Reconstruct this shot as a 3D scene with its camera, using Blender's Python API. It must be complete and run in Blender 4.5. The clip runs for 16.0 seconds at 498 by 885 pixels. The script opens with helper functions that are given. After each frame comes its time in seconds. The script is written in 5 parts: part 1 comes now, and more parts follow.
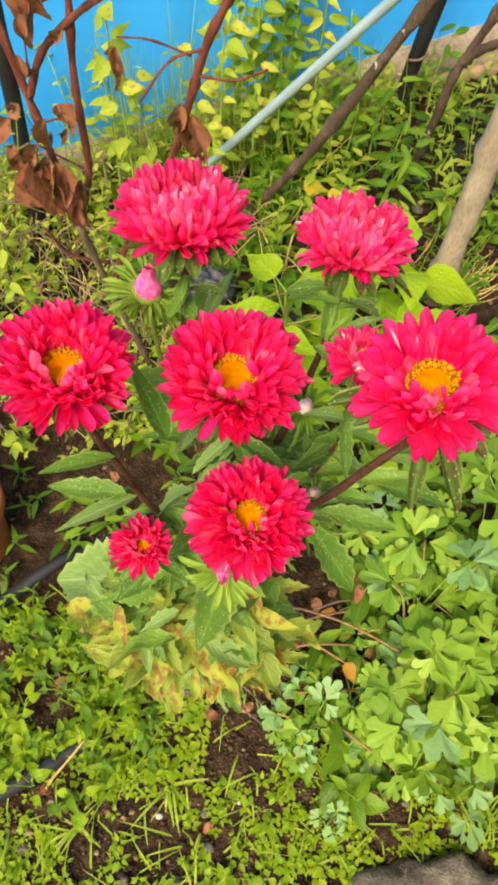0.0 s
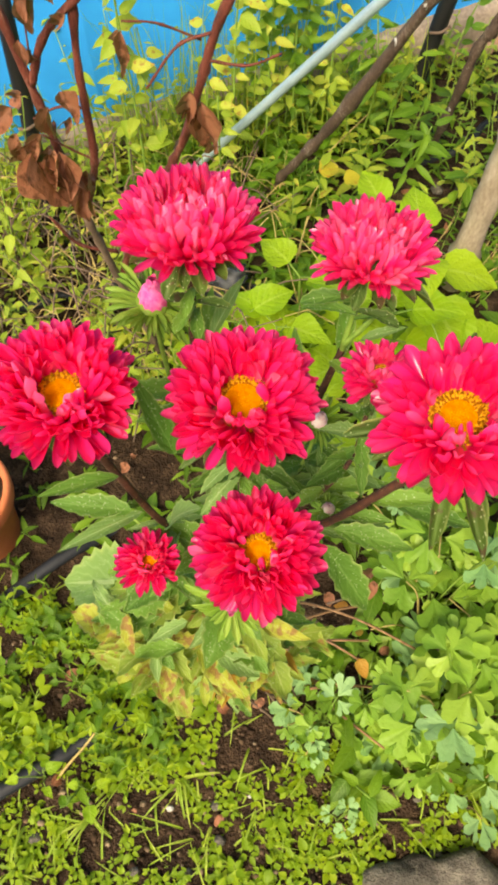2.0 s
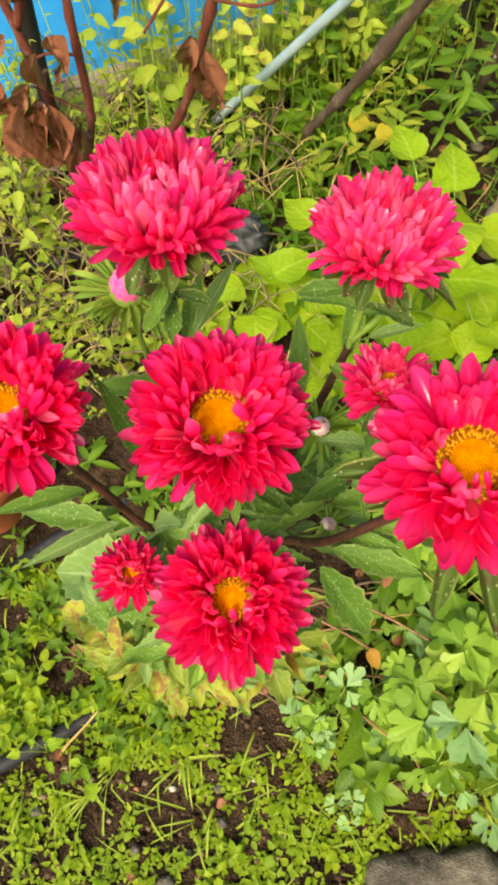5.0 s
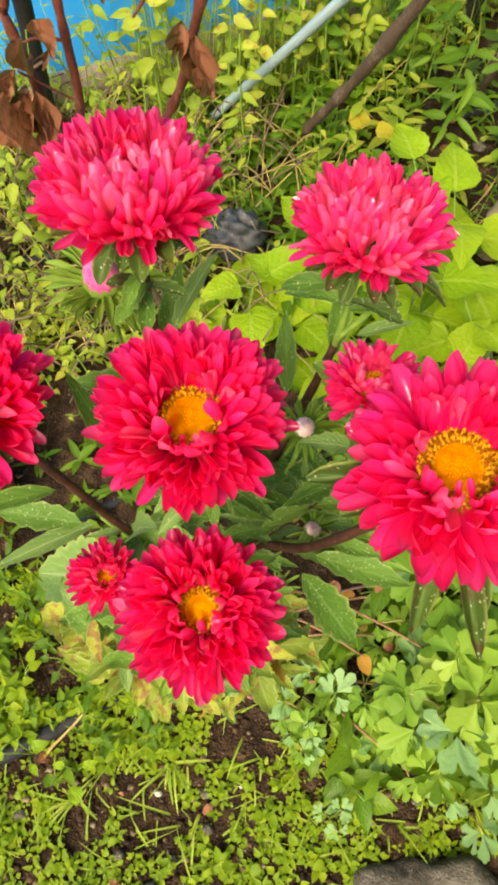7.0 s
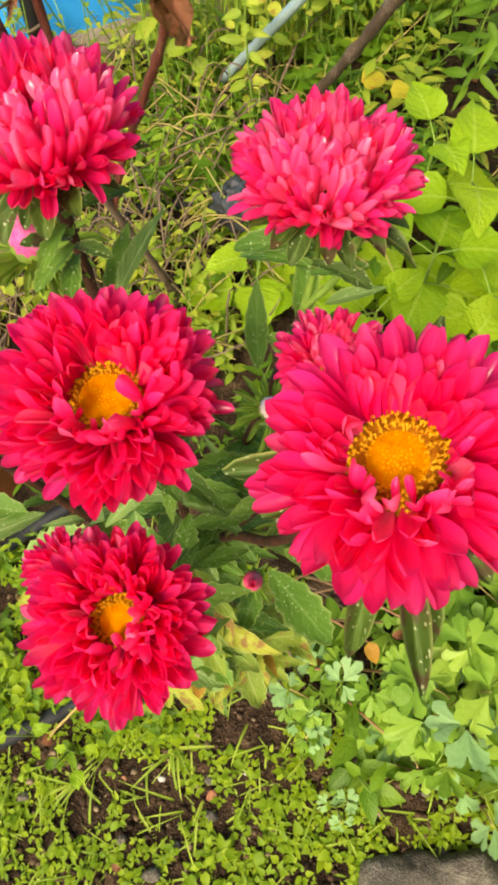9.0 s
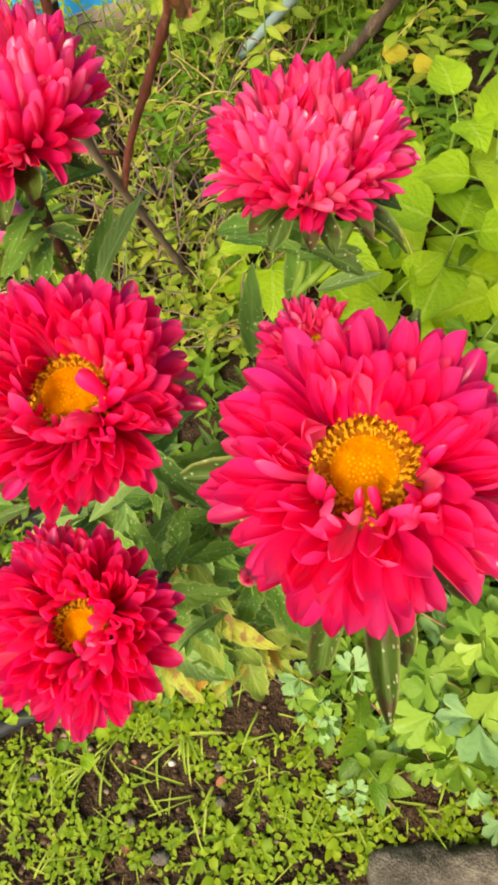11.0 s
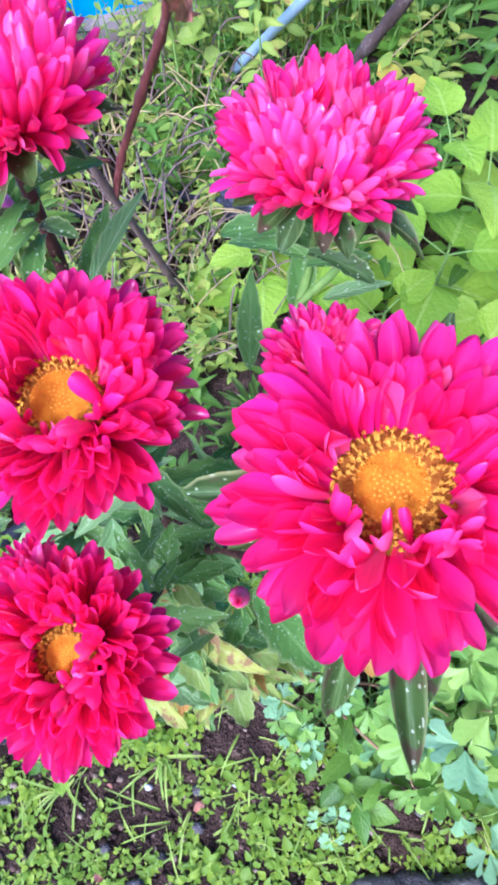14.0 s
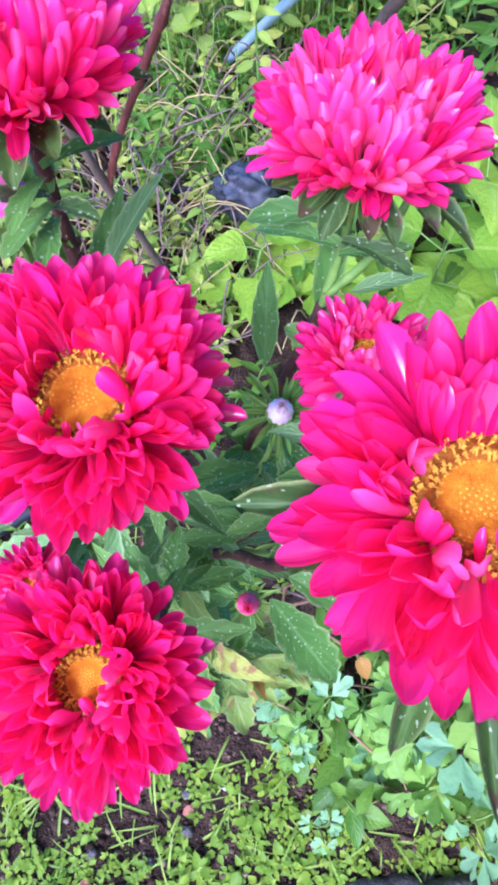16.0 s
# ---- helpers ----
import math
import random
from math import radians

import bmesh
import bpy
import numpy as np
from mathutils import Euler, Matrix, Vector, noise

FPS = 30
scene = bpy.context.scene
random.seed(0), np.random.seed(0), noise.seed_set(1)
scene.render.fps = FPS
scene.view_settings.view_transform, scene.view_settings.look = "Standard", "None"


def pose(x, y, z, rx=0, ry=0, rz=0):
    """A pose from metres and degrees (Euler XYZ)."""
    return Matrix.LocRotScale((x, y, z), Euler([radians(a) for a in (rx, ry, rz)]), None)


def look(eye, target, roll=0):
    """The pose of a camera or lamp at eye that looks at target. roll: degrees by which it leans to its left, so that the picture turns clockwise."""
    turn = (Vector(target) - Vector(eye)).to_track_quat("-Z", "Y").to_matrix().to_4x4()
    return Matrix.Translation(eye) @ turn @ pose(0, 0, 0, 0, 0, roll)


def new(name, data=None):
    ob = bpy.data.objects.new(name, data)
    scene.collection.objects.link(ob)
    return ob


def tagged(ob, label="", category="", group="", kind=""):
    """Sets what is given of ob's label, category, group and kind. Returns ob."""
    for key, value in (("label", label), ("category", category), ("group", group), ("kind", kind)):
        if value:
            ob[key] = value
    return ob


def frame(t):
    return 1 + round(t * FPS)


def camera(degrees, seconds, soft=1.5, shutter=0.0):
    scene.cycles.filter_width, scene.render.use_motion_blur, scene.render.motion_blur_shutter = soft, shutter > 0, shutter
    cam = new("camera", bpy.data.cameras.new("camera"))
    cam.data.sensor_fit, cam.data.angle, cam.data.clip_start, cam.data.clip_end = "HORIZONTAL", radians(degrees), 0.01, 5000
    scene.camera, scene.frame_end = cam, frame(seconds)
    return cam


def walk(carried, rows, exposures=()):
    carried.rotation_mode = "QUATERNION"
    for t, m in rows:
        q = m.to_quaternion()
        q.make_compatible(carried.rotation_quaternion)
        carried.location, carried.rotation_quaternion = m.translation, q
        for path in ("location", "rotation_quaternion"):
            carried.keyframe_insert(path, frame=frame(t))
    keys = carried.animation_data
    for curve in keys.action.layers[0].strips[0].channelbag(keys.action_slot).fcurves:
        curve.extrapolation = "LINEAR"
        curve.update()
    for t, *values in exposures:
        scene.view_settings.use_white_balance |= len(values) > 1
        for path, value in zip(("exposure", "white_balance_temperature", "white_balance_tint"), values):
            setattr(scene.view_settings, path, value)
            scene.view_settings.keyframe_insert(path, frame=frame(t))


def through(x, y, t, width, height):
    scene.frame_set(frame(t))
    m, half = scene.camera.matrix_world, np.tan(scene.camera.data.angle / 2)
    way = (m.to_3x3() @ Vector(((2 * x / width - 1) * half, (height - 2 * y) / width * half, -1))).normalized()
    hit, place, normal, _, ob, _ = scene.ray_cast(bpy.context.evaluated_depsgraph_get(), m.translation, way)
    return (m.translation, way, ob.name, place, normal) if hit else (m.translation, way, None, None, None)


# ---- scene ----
cam = camera(39.8, 16.0, 3.5)
PATH = [
    (0, (0.04572, 0.05852, 0.88675), (0.02639, 1.16411, -0.77977), -0.419),
    (0.5, (0.04461, 0.06469, 0.88516), (0.02432, 1.15859, -0.78905), -0.339),
    (1, (0.04339, 0.07609, 0.88455), (0.01554, 1.14843, -0.80344), -0.575),
    (1.5, (0.04568, 0.08212, 0.88360), (0.00200, 1.13763, -0.81463), -1.463),
    (2, (0.04659, 0.08417, 0.88351), (-0.01059, 1.12811, -0.82146), -2.024),
    (2.5, (0.04592, 0.09789, 0.87233), (-0.02125, 1.10164, -0.85625), -2.385),
    (3, (0.05257, 0.11218, 0.86923), (-0.04025, 1.07604, -0.88073), -3.681),
    (3.5, (0.05886, 0.11684, 0.86790), (-0.05806, 1.05826, -0.89280), -4.870),
    (4, (0.06106, 0.11852, 0.86676), (-0.07505, 1.05099, -0.89732), -5.897),
    (6.5, (0.06117, 0.13273, 0.84915), (-0.07209, 1.06097, -0.91737), -3.628),
    (7, (0.06812, 0.13160, 0.84829), (-0.06863, 1.06173, -0.91698), -4.088),
    (7.5, (0.07587, 0.13807, 0.84044), (-0.06617, 1.05487, -0.93136), -4.395),
    (8, (0.07559, 0.14027, 0.83888), (-0.08344, 1.04077, -0.93983), -5.133),
    (8.5, (0.08372, 0.14428, 0.83057), (-0.10429, 1.02761, -0.95391), -7.219),
    (11, (0.10260, 0.15847, 0.81349), (-0.18282, 0.96777, -0.99304), -13.451),
    (11.5, (0.10639, 0.15673, 0.81390), (-0.18044, 0.96674, -0.99209), -13.578),
    (12, (0.10552, 0.15767, 0.81396), (-0.17831, 0.96738, -0.99264), -12.952),
    (12.5, (0.10305, 0.15927, 0.80758), (-0.17841, 0.98471, -0.99227), -12.403),
    (13, (0.09927, 0.16218, 0.80482), (-0.16895, 0.98880, -0.99650), -11.449),
    (13.5, (0.09918, 0.16315, 0.80410), (-0.15231, 0.99455, -0.99743), -10.222),
    (14, (0.09578, 0.16226, 0.80278), (-0.14065, 1.02068, -0.98809), -8.589),
    (14.5, (0.09284, 0.16145, 0.80158), (-0.09814, 1.05581, -0.97709), -5.251),
    (15, (0.09318, 0.16470, 0.79391), (-0.08868, 1.05353, -0.98848), -5.028),
    (15.5, (0.09005, 0.16797, 0.79233), (-0.09297, 1.02660, -1.00469), -5.283),
    (16, (0.08220, 0.16774, 0.79222), (-0.09952, 1.02290, -1.00658), -5.062),
]

WARM, COOL = (0.58, 8200, 7), (0.95, 4560, 37)
walk(cam, [(t, look(eye, target, roll)) for t, eye, target, roll in PATH],
     exposures=[(0, *WARM), (11.97, *WARM), (12.2, *COOL), (16, *COOL)])

# ---- daylight: bright overcast sky with a soft sun ----
world = bpy.data.worlds.new("sky")
scene.world = world
world.use_nodes = True
wt = world.node_tree
sky = wt.nodes.new("ShaderNodeTexSky")
sky.sky_type, sky.sun_disc = "NISHITA", False
sky.sun_elevation, sky.sun_rotation = radians(48), radians(200)
sky.air_density, sky.dust_density, sky.ozone_density = 0.7, 6.0, 0.6
wt.nodes["Background"].inputs["Strength"].default_value = 0.15
wt.links.new(sky.outputs["Color"], wt.nodes["Background"].inputs["Color"])
sun = new("sun", bpy.data.lights.new("sun", "SUN"))
sun.data.energy, sun.data.angle, sun.data.color = 2.3, radians(18), (1.0, 0.95, 0.86)
sun.matrix_world = look((-0.35, -0.85, 1.3), (0.05, 0.25, 0.0))


# ---- materials ----
class Nodes:
    """A small wrapper to wire a node material."""

    def __init__(self, name):
        self.mat = bpy.data.materials.new(name)
        self.mat.use_nodes = True
        self.t = self.mat.node_tree
        self.bsdf = self.t.nodes["Principled BSDF"]
        self.out = self.t.nodes["Material Output"]

    def add(self, kind, **inputs):
        n = self.t.nodes.new(kind)
        for key, value in inputs.items():
            sock = n.inputs[int(key[1:])] if key[0] == "i" and key[1:].isdigit() else n.inputs[key]
            if hasattr(value, "is_output"):
                self.t.links.new(value, sock)
            else:
                sock.default_value = value
        return n

    def math(self, op, a, b=0.0):
        n = self.add("ShaderNodeMath", i0=a, i1=b)
        n.operation = op
        return n.outputs[0]

    def noise(self, scale, detail=3.0, vector=None, rough=0.55):
        n = self.add("ShaderNodeTexNoise", Scale=scale, Detail=detail, Roughness=rough)
        if vector is not None:
            self.t.links.new(vector, n.inputs["Vector"])
        return n.outputs["Fac"]

    def ramp(self, fac, stops):
        n = self.add("ShaderNodeValToRGB", Fac=fac)
        el = n.color_ramp.elements
        while len(el) < len(stops):
            el.new(0.5)
        for e, (p, c) in zip(el, stops):
            e.position, e.color = p, (*c, 1)
        return n.outputs["Color"]

    def mix(self, fac, a, b, blend="MIX"):
        n = self.t.nodes.new("ShaderNodeMix")
        n.data_type, n.blend_type = "RGBA", blend
        for i, v in ((0, fac), (6, a), (7, b)):
            if hasattr(v, "is_output"):
                self.t.links.new(v, n.inputs[i])
            else:
                n.inputs[i].default_value = v if i == 0 else (*v, 1)
        return n.outputs[2]

    def bump(self, height, strength, distance):
        n = self.add("ShaderNodeBump", Height=height, Strength=strength, Distance=distance)
        self.t.links.new(n.outputs[0], self.bsdf.inputs["Normal"])
        return n.outputs[0]

    def place(self):
        return self.t.nodes.new("ShaderNodeTexCoord").outputs["Object"]

    def where(self):
        return self.t.nodes.new("ShaderNodeNewGeometry").outputs["Position"]

    def chance(self):
        """A number of its own for every object and every loose piece of one."""
        a = self.t.nodes.new("ShaderNodeObjectInfo").outputs["Random"]
        b = self.t.nodes.new("ShaderNodeNewGeometry").outputs["Random Per Island"]
        return self.math("FRACT", self.math("ADD", a, b))


def leaf_material(name, tones, vein=(0.3, 0.42, 0.12), veins=7.0, vein_mix=0.35, specks=0.0, blotch=None, blotch_at=0.62, through=0.35, rough=0.45, relief=0.5):
    """Leaf blade: hue by chance, pale midrib and side veins, white specks, blotches of decay, light shining through."""
    m = Nodes(name)
    uv = m.t.nodes.new("ShaderNodeTexCoord").outputs["UV"]
    sep = m.add("ShaderNodeSeparateXYZ", Vector=uv)
    u, v = sep.outputs[0], sep.outputs[1]
    off = m.math("ABSOLUTE", m.math("SUBTRACT", u, 0.5))
    r = m.chance()
    col = m.ramp(r, [(i / max(1, len(tones) - 1), c) for i, c in enumerate(tones)])
    big = m.noise(45.0, 3.0, m.where())
    col = m.mix(m.math("MULTIPLY", big, 0.55), col, tones[-1])
    mid = m.math("LESS_THAN", off, 0.035)
    side = m.math("SINE", m.math("MULTIPLY", m.math("SUBTRACT", v, m.math("MULTIPLY", off, 0.7)), veins * 6.283))
    side_line = m.math("MULTIPLY", m.math("MAXIMUM", m.math("SUBTRACT", side, 0.6), 0.0), 2.5)
    lines = m.math("MAXIMUM", mid, m.math("MULTIPLY", side_line, 0.35))
    col = m.mix(m.math("MULTIPLY", lines, vein_mix), col, vein)
    if blotch:
        n = m.noise(150.0, 6.0, m.where())
        b = m.math("MINIMUM", m.math("MULTIPLY", m.math("MAXIMUM", m.math("SUBTRACT", m.math("ADD", n, m.math("MULTIPLY", r, 0.12)), blotch_at), 0.0), 14.0), 1.0)
        col = m.mix(b, col, blotch)
    if specks:
        rim = m.math("MULTIPLY", m.math("MAXIMUM", m.math("SUBTRACT", off, 0.40), 0.0), 6.0)
        col = m.mix(m.math("MINIMUM", m.math("MULTIPLY", m.math("MULTIPLY", rim, 2.4), m.math("POWER", m.noise(95.0, 4.0, m.where()), 1.6)), 0.6), col, (0.42, 0.50, 0.17))
        vo = m.add("ShaderNodeTexVoronoi", Scale=580.0, Vector=m.where())
        n2 = m.noise(110.0, 4.0, m.where())
        s = m.math("MULTIPLY", m.math("LESS_THAN", m.math("ADD", vo.outputs["Distance"], m.math("MULTIPLY", m.noise(900.0, 2.0, m.where()), 0.5)), 0.44), m.math("GREATER_THAN", n2, 1.0 - specks))
        col = m.mix(m.math("MULTIPLY", m.math("MULTIPLY", s, n2), 1.15), col, (0.52, 0.59, 0.36))
    m.t.links.new(col, m.bsdf.inputs["Base Color"])
    m.bsdf.inputs["Roughness"].default_value = rough
    m.bsdf.inputs["Specular IOR Level"].default_value = 0.26
    nrm = m.bump(m.math("ADD", m.math("MULTIPLY", side, -0.10), m.math("MULTIPLY", m.noise(230.0, 3.0, m.where()), 1.2)), relief, 0.0012)
    tr = m.add("ShaderNodeBsdfTranslucent", Color=m.mix(0.35, col, (0.45, 0.6, 0.05)), Normal=nrm)
    mx = m.add("ShaderNodeMixShader", Fac=through, i1=m.bsdf.outputs[0], i2=tr.outputs[0])
    m.t.links.new(mx.outputs[0], m.out.inputs["Surface"])
    return m.mat


def rough_material(name, stops, scale, rough=0.8, relief=0.6, depth=0.004, metal=0.0, fine=12.0, spec=0.4, stretch=None):
    """Mottled solid surface with two sizes of grain."""
    m = Nodes(name)
    p = m.place()
    if stretch:
        p = m.add("ShaderNodeMapping", Vector=p, Scale=stretch).outputs[0]
    a, b = m.noise(scale, 4.0, p), m.noise(scale * fine, 3.0, p)
    f = m.math("ADD", m.math("MULTIPLY", a, 0.65), m.math("MULTIPLY", b, 0.35))
    col = m.ramp(f, stops)
    m.t.links.new(col, m.bsdf.inputs["Base Color"])
    m.bsdf.inputs["Roughness"].default_value, m.bsdf.inputs["Metallic"].default_value = rough, metal
    m.bsdf.inputs["Specular IOR Level"].default_value = spec
    m.bump(f, relief, depth)
    return m.mat


def petal_material(name, deep, light):
    m = Nodes(name)
    uv = m.t.nodes.new("ShaderNodeTexCoord").outputs["UV"]
    sep = m.add("ShaderNodeSeparateXYZ", Vector=uv)
    u, v = sep.outputs[0], sep.outputs[1]
    r = m.chance()
    col = m.mix(r, deep, light)
    # tip highlights put into the colour, as pale pink noise patches
    tip = m.math("MULTIPLY", m.math("POWER", v, 4.0), m.math("MULTIPLY", m.math("POWER", m.noise(110.0, 2.0, m.where()), 2.0), 1.5))
    col = m.mix(tip, col, (0.98, 0.16, 0.42))
    streak = m.math("SINE", m.math("MULTIPLY", u, 44.0))
    col = m.mix(m.math("MULTIPLY", streak, 0.06), col, (0.5, 0.003, 0.05))
    m.t.links.new(col, m.bsdf.inputs["Base Color"])
    m.bsdf.inputs["Roughness"].default_value = 0.34
    m.bsdf.inputs["Specular IOR Level"].default_value = 0.45
    m.bsdf.inputs["Coat Weight"].default_value = 0.8
    m.bsdf.inputs["Coat Roughness"].default_value = 0.14
    h = m.math("ADD", m.math("MULTIPLY", streak, 0.05), m.noise(300.0, 2.0, m.where()))
    nrm = m.bump(h, 0.35, 0.0006)
    tr = m.add("ShaderNodeBsdfTranslucent", Color=(1.0, 0.016, 0.205, 1), Normal=nrm)
    mx = m.add("ShaderNodeMixShader", Fac=0.54, i1=m.bsdf.outputs[0], i2=tr.outputs[0])
    m.t.links.new(mx.outputs[0], m.out.inputs["Surface"])
    return m.mat


PETAL = petal_material("crimson_petal", (0.84, 0.006, 0.17), (0.96, 0.024, 0.31))
# paler inner petals; their whitish glints are painted into this colour as well
PETAL_LIGHT = petal_material("light_crimson_petal", (0.96, 0.05, 0.30), (0.97, 0.26, 0.54))
PETAL_PALE = rough_material("pale_petal", [(0.36, (0.84, 0.36, 0.50)), (0.56, (0.92, 0.82, 0.81))], 260, 0.5, 0.2, 0.0005)
PETAL_PINK = rough_material("pink_petal", [(0.35, (0.84, 0.03, 0.30)), (0.65, (0.92, 0.26, 0.56))], 420, 0.45, 0.2, 0.0005)
DISC = rough_material("orange_disc", [(0.35, (0.54, 0.18, 0.001)), (0.65, (0.74, 0.32, 0.002))], 420, 0.8, 0.9, 0.002, spec=0.08)
DISC_RIM = rough_material("brown_disc_rim", [(0.35, (0.24, 0.075, 0.006)), (0.65, (0.42, 0.17, 0.012))], 420, 0.85, 0.8, 0.0015, spec=0.08)
FLORET = rough_material("yellow_floret", [(0.35, (0.62, 0.30, 0.012)), (0.65, (0.85, 0.52, 0.03))], 500, 0.7, 0.5, 0.0006, spec=0.15)
ASTER_LEAF = leaf_material("aster_leaf", [(0.028, 0.098, 0.012), (0.058, 0.158, 0.019), (0.15, 0.29, 0.042)], (0.20, 0.34, 0.09), 5, 0.45, 0.60, None, 0.6, 0.26, 0.58)
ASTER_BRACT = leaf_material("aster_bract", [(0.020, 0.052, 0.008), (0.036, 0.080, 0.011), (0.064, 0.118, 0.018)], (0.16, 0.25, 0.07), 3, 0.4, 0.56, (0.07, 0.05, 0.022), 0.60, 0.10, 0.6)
BUD_BRACT = leaf_material("bud_bract", [(0.09, 0.22, 0.018), (0.18, 0.34, 0.035), (0.32, 0.46, 0.09)], (0.3, 0.45, 0.16), 4, 0.4, 0.0, None, 0.7, 0.3, 0.5)
OLD_LEAF = leaf_material("yellowing_leaf", [(0.09, 0.20, 0.03), (0.18, 0.31, 0.04), (0.38, 0.40, 0.05)], (0.45, 0.48, 0.2), 6, 0.35, 0.45, (0.27, 0.15, 0.05), 0.60, 0.3, 0.6)
PALE_LEAF = leaf_material("mildewed_leaf", [(0.13, 0.26, 0.065), (0.20, 0.34, 0.10)], (0.45, 0.56, 0.28), 7, 0.5, 0.5, None, 0.6, 0.3, 0.6)
ORANGE_LEAF = leaf_material("orange_leaf", [(0.42, 0.20, 0.025), (0.36, 0.12, 0.03), (0.46, 0.32, 0.05)], (0.5, 0.35, 0.1), 5, 0.3, 0.0, (0.25, 0.09, 0.04), 0.66, 0.35, 0.6)
CHICK = leaf_material("chickweed_leaf", [(0.088, 0.20, 0.008), (0.165, 0.305, 0.012), (0.30, 0.415, 0.018)], (0.3, 0.45, 0.05), 3, 0.08, 0.0, None, 0.7, 0.38, 0.5, 0.2)
GRASS = leaf_material("grass_blade", [(0.15, 0.29, 0.02), (0.25, 0.40, 0.035), (0.38, 0.48, 0.07)], (0.4, 0.52, 0.12), 1, 0.3, 0.0, None, 0.7, 0.35, 0.45)
LOBED = leaf_material("lobed_leaf", [(0.07, 0.20, 0.018), (0.17, 0.345, 0.036), (0.30, 0.46, 0.065)], (0.32, 0.48, 0.12), 4, 0.12, 0.0, None, 0.7, 0.35, 0.38, 0.4)
LOBED_BLUE = leaf_material("bluish_lobed_leaf", [(0.15, 0.33, 0.10), (0.27, 0.46, 0.19)], (0.3, 0.5, 0.2), 4, 0.18, 0.0, None, 0.7, 0.3, 0.5)
BROAD = leaf_material("broad_leaf", [(0.18, 0.38, 0.014), (0.26, 0.46, 0.02), (0.36, 0.53, 0.026)], (0.46, 0.62, 0.10), 6, 0.6, 0.0, None, 0.7, 0.45, 0.38, 1.0)
WEED = leaf_material("weed_leaf", [(0.022, 0.080, 0.007), (0.058, 0.165, 0.011), (0.16, 0.30, 0.018)], (0.3, 0.45, 0.08), 6, 0.25, 0.0, None, 0.7, 0.35, 0.45)
YELLOW_WEED = leaf_material("yellow_weed_leaf", [(0.13, 0.27, 0.02), (0.27, 0.41, 0.033), (0.47, 0.51, 0.07)], (0.5, 0.52, 0.15), 5, 0.2, 0.0, (0.36, 0.2, 0.05), 0.68, 0.4, 0.5)
DRY_LEAF = leaf_material("dry_leaf", [(0.12, 0.032, 0.017), (0.25, 0.080, 0.042), (0.42, 0.20, 0.12)], (0.34, 0.18, 0.11), 4, 0.25, 0.0, (0.13, 0.045, 0.025), 0.58, 0.2, 0.55, 0.8)
STEM_RED = rough_material("dark_red_stem", [(0.35, (0.035, 0.014, 0.010)), (0.65, (0.11, 0.038, 0.022))], 220, 0.7, 0.6, 0.0008)
STEM_GREEN = rough_material("green_stem", [(0.35, (0.12, 0.24, 0.03)), (0.65, (0.24, 0.36, 0.06))], 200, 0.6, 0.4, 0.0006)
STEM_PALE = rough_material("pale_stem", [(0.35, (0.34, 0.24, 0.08)), (0.65, (0.5, 0.42, 0.16))], 120, 0.7, 0.4, 0.0006)
DRY_STEM = rough_material("red_brown_stem", [(0.3, (0.06, 0.017, 0.011)), (0.55, (0.17, 0.042, 0.026)), (0.75, (0.36, 0.21, 0.15))], 120, 0.7, 1.0, 0.003, stretch=(1, 1, 0.25))
GREY_TWIG = rough_material("grey_brown_twig", [(0.3, (0.07, 0.045, 0.03)), (0.7, (0.24, 0.17, 0.12))], 80, 0.8, 0.8, 0.0012, stretch=(1, 1, 0.3))
BARK = rough_material("brown_bark", [(0.3, (0.03, 0.02, 0.014)), (0.55, (0.10, 0.066, 0.046)), (0.78, (0.34, 0.29, 0.24))], 34, 0.85, 1.0, 0.006, stretch=(1, 1, 0.5))
TRUNK_BARK = rough_material("pale_grey_bark", [(0.3, (0.14, 0.105, 0.075)), (0.5, (0.28, 0.23, 0.17)), (0.72, (0.44, 0.39, 0.31))], 30, 0.85, 0.45, 0.004, fine=9, stretch=(1, 1, 0.45))
SOIL = rough_material("dark_soil", [(0.3, (0.007, 0.0045, 0.003)), (0.5, (0.034, 0.020, 0.012)), (0.7, (0.125, 0.080, 0.048))], 48, 0.95, 1.0, 0.014, fine=8, spec=0.15)


def crumb_material():
    m = Nodes("soil_crumb")
    col = m.ramp(m.chance(), [(0.0, (0.02, 0.012, 0.008)), (0.55, (0.07, 0.042, 0.026)), (0.85, (0.16, 0.105, 0.065)), (1.0, (0.34, 0.26, 0.17))])
    col = m.mix(m.math("MULTIPLY", m.noise(600.0, 3.0, m.where()), 0.5), col, (0.03, 0.02, 0.012))
    m.t.links.new(col, m.bsdf.inputs["Base Color"])
    m.bsdf.inputs["Roughness"].default_value, m.bsdf.inputs["Specular IOR Level"].default_value = 0.95, 0.15
    return m.mat


CRUMB = crumb_material()
STONE = rough_material("grey_stone", [(0.3, (0.035, 0.030, 0.024)), (0.5, (0.12, 0.108, 0.088)), (0.72, (0.27, 0.245, 0.20))], 60, 0.9, 0.9, 0.010, fine=7)
CONCRETE = rough_material("weathered_concrete", [(0.3, (0.13, 0.10, 0.08)), (0.55, (0.31, 0.25, 0.195)), (0.75, (0.50, 0.43, 0.34))], 14, 0.9, 0.9, 0.006)
BRICKISH = rough_material("reddish_edge", [(0.3, (0.22, 0.13, 0.08)), (0.7, (0.42, 0.28, 0.19))], 20, 0.9, 0.8, 0.005)
BLUE = rough_material("blue_sheet", [(0.3, (0.010, 0.30, 0.80)), (0.7, (0.016, 0.36, 0.90))], 3.0, 0.4, 0.15, 0.003, fine=6)
